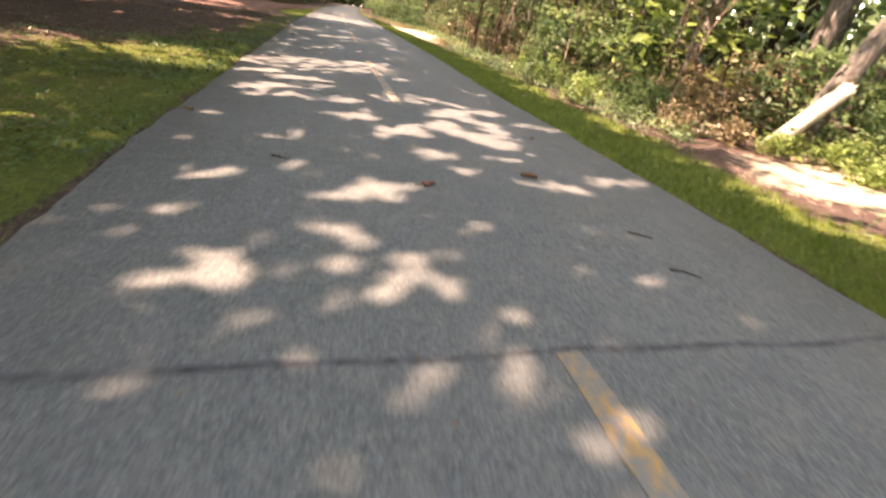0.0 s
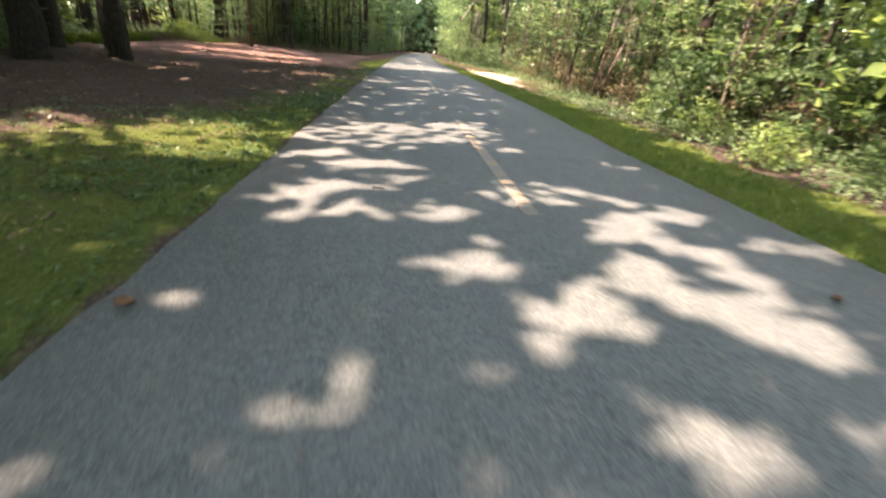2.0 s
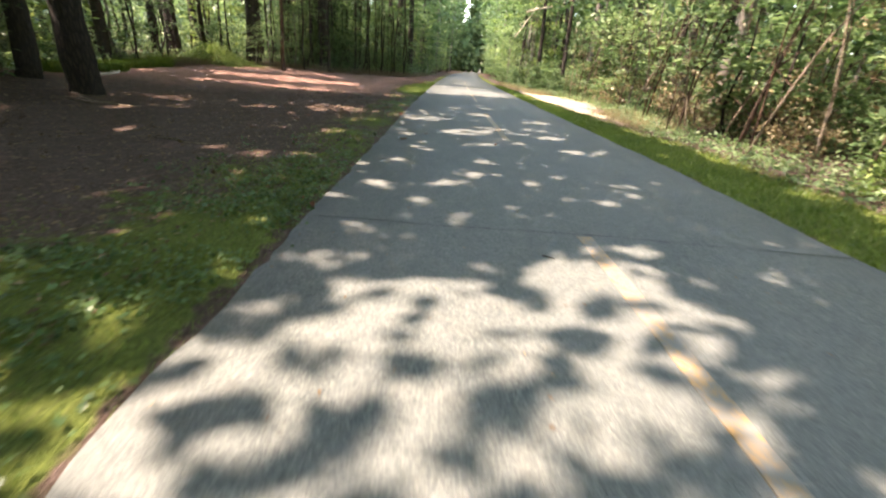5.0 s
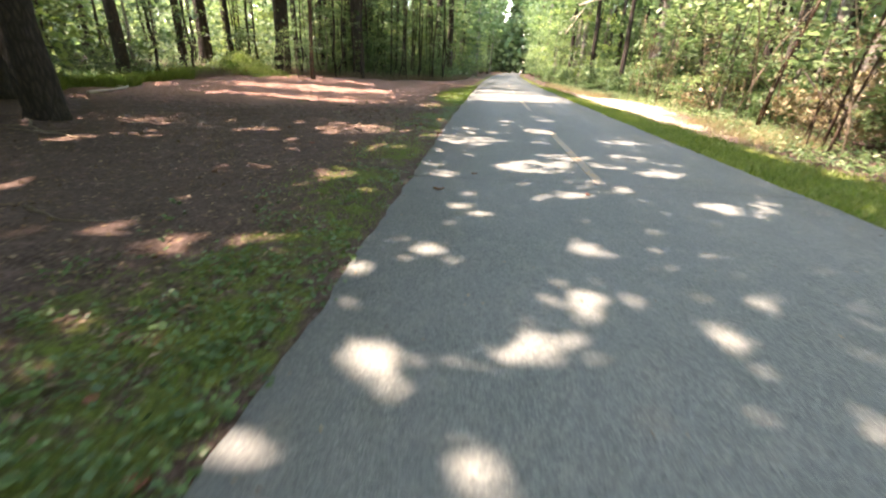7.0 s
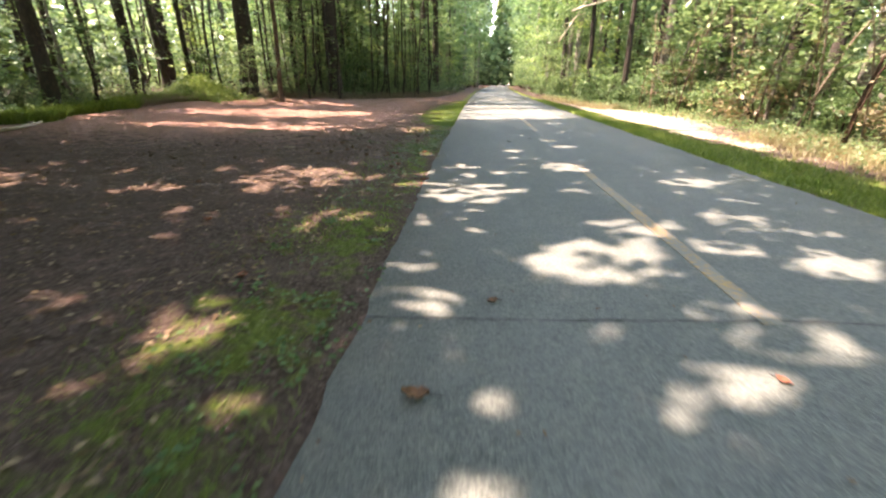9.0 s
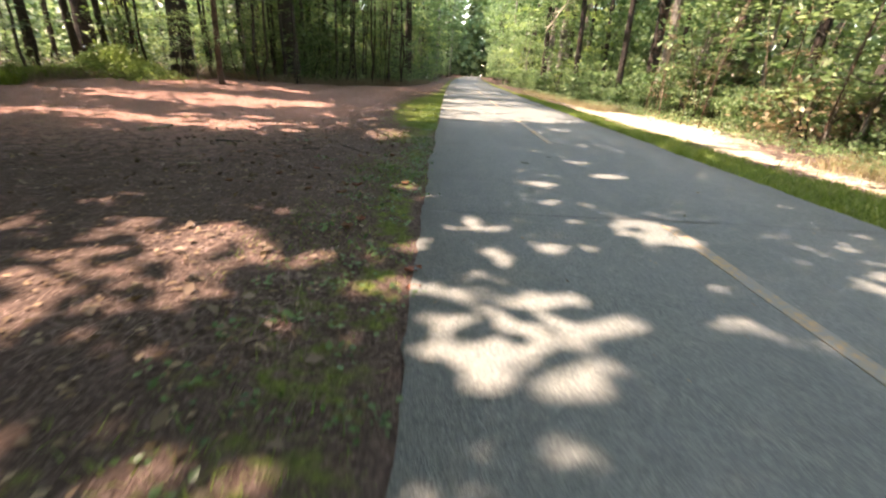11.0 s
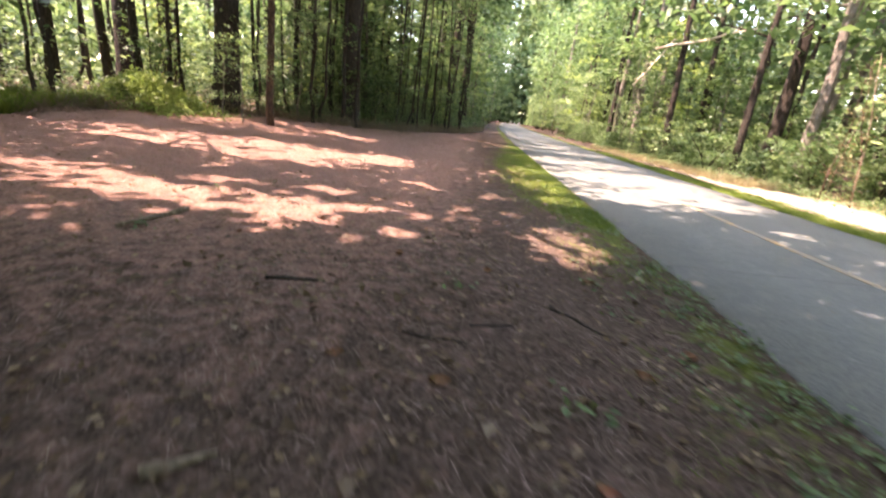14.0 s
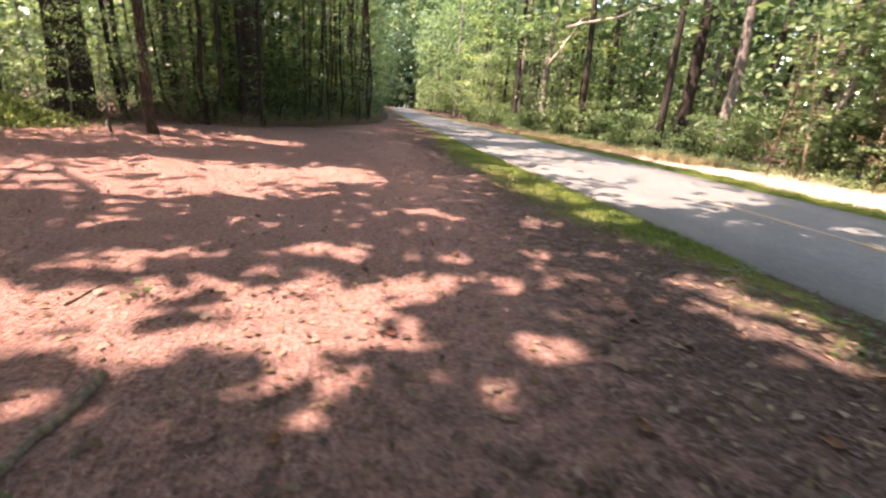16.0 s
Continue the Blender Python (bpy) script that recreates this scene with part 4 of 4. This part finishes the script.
    x = centre(y) - HALF - 0.06 - other.beta(0.8, 2.2, n) * 0.8
    c = np.repeat(on_ground(x, y, 0.028), 11, 0) + other.normal(0, 1, (n * 11, 3)) * np.array([0.055, 0.055, 0.014])
    tagged(piece("weeds", bulk_mesh("weeds", *leaf_cloud(c, 0.036, other, 0.6, 0.75), WEED)), "dark green creeping weeds on the soil verge", "weeds", kind="stuff")
    # crumbs of leaf and bark on the asphalt
    n = 420
    y = rng.uniform(-1, 27, n)
    x = centre(y) + HALF * np.clip(rng.normal(-0.2, 0.6, n), -0.97, 0.88)
    c = np.column_stack([x, y, 0.022 - 0.018 * np.abs(x - centre(y)) / HALF + 0.004])
    tagged(piece("leaf_crumbs", bulk_mesh("leaf_crumbs", *leaf_cloud(c, 0.026, rng, 0.9, 0.5, 0.3), LITTER)), "small crumbs of dry leaves on the asphalt", "leaves", kind="stuff")
    # pine needles on the soil
    n = 60000
    y = rng.uniform(16, 31, n)
    x = centre(y) - HALF - 0.5 - rng.beta(1.0, 1.4, n) * 9
    a = rng.uniform(0, 6.28, n)
    half = np.column_stack([np.cos(a), np.sin(a), rng.normal(0, 0.06, n)]) * rng.uniform(0.025, 0.06, n)[:, None]
    side = np.column_stack([-np.sin(a), np.cos(a), np.zeros(n)]) * 0.0022
    c = on_ground(x, y, 0.006)
    v = np.stack([c - half - side, c - half + side, c + half], 1).reshape(-1, 3)
    tagged(piece("pine_needles", bulk_mesh("pine_needles", v, np.arange(n * 3).reshape(-1, 3), NEEDLE)), "dry red-brown pine needles strewn on the soil", "needles", kind="stuff")
    # dead brush at the foot of the trees
    n = 6500
    y = rng.uniform(27, 54, n)
    x = edge_left(y) + 1.4 - rng.exponential(1.5, n)
    c = on_ground(x, y, 0.02)
    tip = c + np.column_stack([rng.normal(0, 0.25, n), rng.normal(0, 0.25, n), rng.uniform(0.03, 0.5, n)])
    w = np.column_stack([np.full(n, 0.008), np.zeros(n), np.zeros(n)])
    w2 = np.column_stack([np.zeros(n), np.full(n, 0.008), np.zeros(n)])
    v = np.stack([c - w, c + w, tip, c - w2, c + w2], 1).reshape(-1, 3)
    b = np.arange(n)[:, None] * 5
    tagged(piece("dead_brush", bulk_mesh("dead_brush", v, np.concatenate([b + [[0, 1, 2]], b + [[3, 4, 2]]]), DEADWOOD)), "dry dead twigs at the foot of the trees", "brush", kind="stuff")
    # dry leaves and low brown scrub along the foot of the wood
    n = 2600
    y = rng.uniform(29, 52, n)
    x = edge_left(y) + 1.3 - rng.exponential(1.3, n)
    c = np.repeat(on_ground(x, y, 0.12), 8, 0) + rng.normal(0, 1, (n * 8, 3)) * np.array([0.16, 0.16, 0.08])
    tagged(piece("scrub", bulk_mesh("scrub", *leaf_cloud(c, 0.07, rng, 0.4, 0.5), LEAF_DRY)), "low brown scrub at the foot of the trees", "scrub", kind="stuff")
    # straw-coloured grass before the thicket on the right
    n = 22000
    y = rng.uniform(17, 46, n)
    x = edge_right(y) - 0.15 + rng.normal(0, 0.38, n)
    far = (y < 21.5) | (y > 30.5) | (x > 6.9)
    x, y = x[far], y[far]
    tagged(piece("dry_grass", bulk_mesh("dry_grass", *blades(on_ground(x, y), 0.2, rng, 0.5, 0.03), DRYGRASS)), "straw-coloured dry grass before the thicket", "grass", kind="stuff")
    # ferns and weeds behind the clearing
    n = 3600
    y = rng.uniform(4, 60, n)
    x = edge_left(y) - 0.2 - rng.exponential(3.6, n)
    c = np.repeat(on_ground(x, y, 0.2), 10, 0) + rng.normal(0, 1, (n * 10, 3)) * np.array([0.2, 0.2, 0.13])
    tagged(piece("undergrowth", bulk_mesh("undergrowth", *leaf_cloud(c, 0.12, rng, 0.3, 0.4), LEAF_SUNNY)), "green ferns and weeds at the back of the clearing", "undergrowth", kind="stuff")
    # undergrowth below the shrubs on the right
    n = 2600
    y = -2 + 50 * rng.uniform(0, 1, n) ** 1.2
    x = edge_right(y) - np.interp(y, [0, 16, 22], [0.8, 0.8, 0.3]) + rng.exponential(1.2, n)
    away = (x - 5.8) ** 2 + ((y - 3.2) * 0.9) ** 2 > 2.6
    x, y = x[away], y[away]
    c = np.repeat(on_ground(x, y, 0.12), 10, 0) + rng.normal(0, 1, (len(x) * 10, 3)) * np.array([0.14, 0.14, 0.07])
    tagged(piece("undergrowth", bulk_mesh("undergrowth", *leaf_cloud(c, 0.085, rng, 0.5, 0.5), LEAF_SUNNY)), "low leafy undergrowth below the shrubs", "undergrowth", kind="stuff")


build_cover()


# ---- single things on the ground ----
def stick(name, label, category, ends, radius, mat, seed, twigs=0, bow=0.03, drop=0.0):
    """A crooked fallen branch between two ends on the ground, with side twigs."""
    rng = np.random.default_rng(seed)
    (x0, y0), (x1, y1) = ends
    f = np.linspace(0, 1, 7)
    long = math.hypot(x1 - x0, y1 - y0)
    side = np.array([-(y1 - y0), x1 - x0]) / long
    wig = np.cumsum(rng.normal(0, bow * long, 7)) * np.sin(math.pi * f)
    x, y = x0 + (x1 - x0) * f + side[0] * wig, y0 + (y1 - y0) * f + side[1] * wig
    on_trail = np.abs(x - centre(y)) < HALF
    z = np.where(on_trail, 0.014, hills(x, y)) + radius * 0.8 - drop
    root = new(name)
    root.location = (x0, y0, float(z[0]))
    o = np.array([x0, y0, z[0]])
    piece("stem", smooth(bulk_mesh("stem", *tube(np.column_stack([x, y, z]) - o, radius * np.linspace(1.0, 0.55, 7), 8, rng, 0.12), mat)), root)
    for k in range(twigs):
        i = int(rng.integers(1, 6))
        p = np.array([x[i], y[i], z[i]]) - o
        a = rng.uniform(0, 6.28)
        q = p + np.array([math.cos(a), math.sin(a), 0.08]) * long * rng.uniform(0.12, 0.3)
        piece("twig", bulk_mesh("twig", *tube([p, (p + q) / 2 + rng.normal(0, 0.01, 3), q], radius * np.array([0.45, 0.35, 0.15]), 5), mat), root)
    return tagged(root, label, category, "sticks on the ground")


def curled_leaf(x, y, long, mat, label, seed, ztop=None):
    """A dry leaf: a lobed, curled blade with a short stalk."""
    rng = np.random.default_rng(seed)
    n = 9
    t = np.linspace(0, 1, n)
    half = 0.34 * long * np.sin(math.pi * t ** 0.8) * (1 + 0.25 * np.cos(t * 19)) + 0.002
    cup = 0.16 * long
    rows = []
    for k, s in enumerate((-1, -0.5, 0, 0.5, 1)):
        rows.append(np.column_stack([s * half, (t - 0.5) * long, cup * s * s + 0.12 * long * (2 * t - 1) ** 2 + rng.normal(0, 0.02 * long, n)]))
    v = np.stack(rows, 1).reshape(-1, 3)
    v[:, 2] -= v[:, 2].min()
    f = [(i * 5 + k, i * 5 + k + 1, i * 5 + k + 6, i * 5 + k + 5) for i in range(n - 1) for k in range(4)]
    me = raw_mesh("blade", v, f, mat)
    root = new("fallen_leaf")
    trail = abs(x - float(centre(np.array(y)))) < HALF
    root.location = (x, y, (0.02 if trail else at_ground(x, y) + 0.006) if ztop is None else ztop)
    root.rotation_euler = (rng.uniform(-0.1, 0.1), rng.uniform(-0.1, 0.1), rng.uniform(0, 6.28))
    piece("blade", smooth(me), root)
    piece("stalk", bulk_mesh("stalk", *tube([(0, -0.5 * long, 0.12 * long), (0.05 * long, -0.8 * long, 0.05 * long), (0.02 * long, -1.0 * long, 0.01)], [0.0025, 0.002, 0.0015], 4), DARKTWIG), root)
    return tagged(root, label, "leaf", "single fallen leaves")


def build_small_things():
    stick("stick", "short dark brown stick on the red soil", "stick", ((-3.67, 20.97), (-3.3, 21.04)), 0.016, DARKTWIG, 1, 1)
    stick("fallen_branch", "smooth grey-brown fallen branch on the soil", "branch", ((-5.06, 22.4), (-5.12, 21.6)), 0.026, DEADWOOD, 2, 0, 0.006)
    stick("stick", "thin dark twig among dead leaves", "stick", ((-2.35, 20.64), (-2.1, 20.67)), 0.009, DARKTWIG, 3, 1)
    stick("stick", "thin crooked twig among dead leaves", "stick", ((-1.84, 20.99), (-1.55, 20.74)), 0.01, DARKTWIG, 4, 2)
    stick("stick", "thin bent twig on bare soil", "stick", ((-2.72, 20.52), (-2.36, 20.45)), 0.008, DARKTWIG, 5, 1)
    stick("fallen_branch", "pale barkless branch lying on brown soil", "branch", ((-3.4, 19.47), (-3.22, 19.58)), 0.022, DEADWOOD, 6, 0)
    stick("fallen_branch", "long pale dead branch at the clearing's edge", "branch", ((-10.0, 20.2), (-10.8, 22.6)), 0.05, CUTWOOD, 7, 3)
    stick("fallen_branch", "thin grey fallen branch on brown soil", "branch", ((-3.45, 12.02), (-2.7, 11.86)), 0.011, DEADWOOD, 8, 2)
    stick("fallen_branch", "forked dead branch in the leaf litter", "branch", ((-7.4, 15.9), (-5.2, 14.6)), 0.02, DEADWOOD, 9, 4)
    stick("stick", "thin pale twig on the red soil", "stick", ((-5.55, 23.1), (-5.4, 23.42)), 0.009, DEADWOOD, 12, 0)
    for k, (x, y, a) in enumerate([(-0.2, 2.95, 0.1), (1.66, 2.89, 0.12), (1.91, 1.46, 0.14), (1.96, 1.9, 0.12), (-0.05, 5.6, 0.08), (0.72, 20.34, 0.09), (1.2, 20.9, 0.08), (0.75, 9.0, 0.07)]):
        stick("twig", "short dark twig on the grey asphalt", "twig", ((x - a / 2, y + 0.3 * a), (x + a / 2, y - 0.3 * a)), 0.006, DARKTWIG, 30 + k, 1, 0.06)
    # a reddish seed pod
    rng = np.random.default_rng(77)
    f = np.linspace(0, 1, 8)
    pod = smooth(bulk_mesh("seed_pod", *tube(np.column_stack([0.06 - 0.12 * f, 0.05 * f, 0.02 + 0.012 * np.sin(f * 3.1)]), 0.016 * np.sin(math.pi * (0.06 + 0.88 * f)) ** 0.6 + 0.002, 8, rng, 0.08), BROWN_LEAF))
    ob = piece("seed_pod", pod)
    ob.location = (1.64, 2.82, 0.012)
    tagged(ob, "dark reddish seed pod on the grey asphalt", "seed pod")
    spots = [(-0.44, 13.11, 0.11, 0), (-1.07, 9.98, 0.08, 1), (-0.95, 9.82, 0.08, 1), (-1.45, 10.27, 0.06, 1), (0.75, 2.56, 0.09, 1), (-0.69, 16.95, 0.11, 1), (-0.68, 16.72, 0.09, 1),
             (-0.84, 18.97, 0.1, 1), (-1.4, 18.5, 0.1, 0), (-1.19, 17.59, 0.12, 0), (-1.12, 17.75, 0.1, 1), (2.27, 4.1, 0.07, 0), (-1.58, 14.12, 0.08, 1), (-1.44, 18.88, 0.09, 0), (-1.31, 18.82, 0.1, 1),
             (-1.73, 18.58, 0.09, 0), (-0.96, 4.0, 0.08, 0), (-0.1, 13.86, 0.06, 0), (1.0, 13.25, 0.06, 1), (-2.2, 19.2, 0.09, 0), (-2.6, 18.9, 0.1, 0), (-1.9, 19.6, 0.08, 1), (-3.0, 20.2, 0.09, 0), (-2.5, 20.1, 0.1, 0),
             (-1.5, 20.3, 0.09, 0), (-1.1, 20.6, 0.1, 0), (-3.8, 22.6, 0.08, 1), (-4.3, 21.9, 0.07, 0), (-2.9, 21.7, 0.09, 0), (-2.2, 21.5, 0.09, 0), (-1.4, 21.6, 0.1, 0), (-3.3, 16.6, 0.09, 0), (-2.4, 15.2, 0.08, 1), (-1.9, 12.6, 0.09, 0), (-2.8, 13.4, 0.08, 0)]
    for k, (x, y, a, red) in enumerate(spots):
        trail = abs(x - float(centre(np.array(y)))) < HALF
        curled_leaf(x, y, a, RED_LEAF if red else BROWN_LEAF, ("curled russet leaf " if red else "curled dry brown leaf ") + ("on the grey asphalt" if trail else "on the woodland soil"), 200 + k)
    # green weeds that stand alone on the bare soil
    rng = np.random.default_rng(88)
    for x, y in [(-5.2, 23.2), (-1.15, 18.35), (-0.95, 18.1), (-1.35, 17.5), (-5.0, 21.75), (-1.9, 20.0), (-0.85, 17.75), (-2.4, 21.1), (-1.3, 16.4), (-1.0, 17.2)]:
        c = rng.normal(0, 1, (14, 3)) * np.array([0.06, 0.06, 0.015]) + np.array([0, 0, 0.035])
        root = new("weed")
        root.location = (x, y, at_ground(x, y))
        piece("leaves", bulk_mesh("leaves", *leaf_cloud(c, 0.052, rng, 0.7, 0.6), WEED), root)
        piece("stem", bulk_mesh("stem", *tube([(0, 0, -0.01), (0.005, 0, 0.02), (0, 0.005, 0.045)], [0.004, 0.003, 0.002], 5), WEED), root)
        tagged(root, "small green weed growing in bare soil", "weed", "single weeds")


def build_leaning_log():
    # a sun-bleached broken trunk that leans against a leaning tree
    rng = np.random.default_rng(99)
    base = np.array([6.2, 4.55, at_ground(6.2, 4.55)])
    top = np.array([6.9, 4.35, 1.02])
    f = np.linspace(0, 1, 8)[:, None]
    path = (1 - f) * np.array([0, 0, -0.03]) + f * (top - base)
    root = new("broken_log")
    root.location = base
    piece("trunk", smooth(bulk_mesh("trunk", *tube(path, np.full(8, 0.105) * np.linspace(1.05, 0.95, 8), 14, rng, 0.05), CUTWOOD)), root)
    for k in range(5):
        a = k * 1.25
        o = top - base + np.array([0, math.cos(a) * 0.05, math.sin(a) * 0.05])
        piece("splinter", bulk_mesh("splinter", *tube([o - np.array([0.05, 0, 0.03]), o + np.array([0.04 + 0.02 * k, 0, 0.03])], [0.03, 0.006], 5), CUTWOOD), root)
    tagged(root, "sun-bleached broken log leaning in the undergrowth", "log")
    lean = new("leaning_tree")
    lean.location = (6.95, 4.75, at_ground(6.95, 4.75))
    hs = np.linspace(0, 1, 9)
    path = np.column_stack([hs * 1.9 + 0.3 * hs ** 2, -0.9 * hs, hs * 9 - 0.1])
    piece("trunk", smooth(bulk_mesh("trunk", *tube(path, 0.14 * np.array([1.4, 1.1, 1, 0.95, 0.9, 0.8, 0.65, 0.45, 0.15]), 12, rng, 0.07), BARK_PALE)), lean)
    v, t = leaf_cloud(crown_points(rng, 40, 24, 4.5, 9.5, 2.2, 0.4) + np.array([1.7, -0.7, 0]), 0.22, rng, 0.4, 0.6)
    piece("crown", bulk_mesh("crown", v, t, LEAF_SUNNY), lean)
    tagged(lean, "leaning grey-barked tree in the sunny thicket", "tree")
    # fallen timber and brush round the log
    stick("fallen_branch", "pale dead branch in the sunny thicket", "branch", ((5.5, 5.2), (6.3, 4.9)), 0.05, CUTWOOD, 51, 2, 0.02)
    stick("fallen_branch", "grey dead branch in the sunny thicket", "branch", ((5.9, 4.1), (7.2, 3.6)), 0.035, DEADWOOD, 52, 3, 0.03)


def build_log_weeds():
    """Low sunny weeds, dry brush and a round dark shrub about the broken log."""
    rng = np.random.default_rng(103)
    for x, y, r, h, mat, label in [(6.05, 4.2, 0.3, 0.3, LEAF_BRIGHT, "low bright green weeds at the foot of the log"), (6.65, 3.75, 0.38, 0.36, LEAF_BRIGHT, "low bright green weeds in the sun"),
                                   (7.3, 3.9, 0.5, 0.5, LEAF_SUNNY, "leafy green weeds behind the log"), (5.75, 4.75, 0.32, 0.3, LEAF_DRY, "dry tan brush beside the log"),
                                   (5.35, 5.35, 0.4, 0.4, LEAF_DRY, "dry brown brush at the verge"), (6.3, 3.1, 0.3, 0.22, LEAF_BRIGHT, "low bright green weeds on pale sand"),
                                   (5.55, 6.3, 0.62, 0.75, LEAF_OAK, "round dark green shrub at the verge"), (5.0, 7.5, 0.45, 0.5, LEAF_BRIGHT, "yellow-green shrub at the verge"),
                                   (5.2, 9.2, 0.5, 0.6, LEAF_BRIGHT, "yellow-green sunlit shrub at the verge"), (5.6, 11.3, 0.5, 0.55, LEAF_BRIGHT, "yellow-green sunlit shrub beside the trail")]:
        root = new("weed_clump")
        root.location = (x, y, at_ground(x, y))
        n = int(60 * r / 0.3)
        c = rng.normal(0, 1, (n, 3))
        c = c / np.linalg.norm(c, axis=1)[:, None] * np.sqrt(rng.uniform(0.15, 1, n))[:, None] * np.array([r, r, h])
        c[:, 2] = np.abs(c[:, 2]) + 0.03
        pts = np.repeat(c, 10, 0) + rng.normal(0, 0.05, (n * 10, 3))
        pts[:, 2] = np.maximum(pts[:, 2], 0.01)
        piece("foliage", bulk_mesh("foliage", *leaf_cloud(pts, 0.075, rng, 0.4, 0.5), mat), root)
        for k in range(4):
            a = k * 1.6 + x
            piece("stem", bulk_mesh("stem", *tube([(0, 0, -0.05), (0.4 * r * math.cos(a), 0.4 * r * math.sin(a), 0.5 * h), (0.8 * r * math.cos(a), 0.8 * r * math.sin(a), 0.85 * h)], [0.008, 0.006, 0.003], 5), BARK_RED), root)
        tagged(root, label, "weeds", "clumps along the sunny verge")


def build_posts():
    """Two short white posts far down the trail."""
    for x, y, h, tilt in [(-1.55, 70.2, 1.05, 0.0), (-0.75, 70.2, 1.15, 0.06)]:
        bm = bmesh.new()
        bmesh.ops.create_cube(bm, size=1.0)
        bmesh.ops.scale(bm, vec=(0.22, 0.22, h), verts=bm.verts)
        bmesh.ops.translate(bm, vec=(0, 0, h / 2 - 0.05), verts=bm.verts)
        bmesh.ops.bevel(bm, geom=[e for e in bm.edges], offset=0.03, segments=2, affect="EDGES")
        me = bpy.data.meshes.new("post")
        bm.to_mesh(me)
        bm.free()
        me.materials.append(WHITE)
        ob = new("marker_post", me)
        ob.location, ob.rotation_euler = (x, y, at_ground(x, y)), (0, tilt, 0)
        tagged(ob, "short white painted marker post beside the trail", "post", "posts beside the trail")


def dead_limb(ends, radius, seed):
    """A bare pale limb hung up among the trees, with broken side twigs."""
    rng = np.random.default_rng(seed)
    a, b = np.array(ends[0]), np.array(ends[1])
    f = np.linspace(0, 1, 7)[:, None]
    path = f * (b - a) + rng.normal(0, 0.05, (7, 3)) * np.sin(math.pi * f)
    root = new("dead_limb")
    root.location = a
    piece("stem", smooth(bulk_mesh("stem", *tube(path, radius * np.linspace(1, 0.4, 7), 7, rng, 0.1), CUTWOOD)), root)
    for k in range(4):
        p = path[1 + k]
        q = p + rng.normal(0, 0.45, 3)
        piece("twig", bulk_mesh("twig", *tube([p, (p + q) / 2 + rng.normal(0, 0.05, 3), q], radius * np.array([0.4, 0.3, 0.12]), 5), CUTWOOD), root)
    tagged(root, "bare pale dead limb caught among the trees", "branch")


dead_limb(((6.5, 41.1, 5.1), (10.2, 39.2, 6.1)), 0.06, 61)
dead_limb(((5.9, 41.3, 3.4), (7.2, 40.9, 5.6)), 0.05, 62)
dead_limb(((10.6, 33.6, 6.0), (11.6, 32.6, 5.4)), 0.06, 63)
build_small_things()
build_leaning_log()
build_log_weeds()
build_posts()
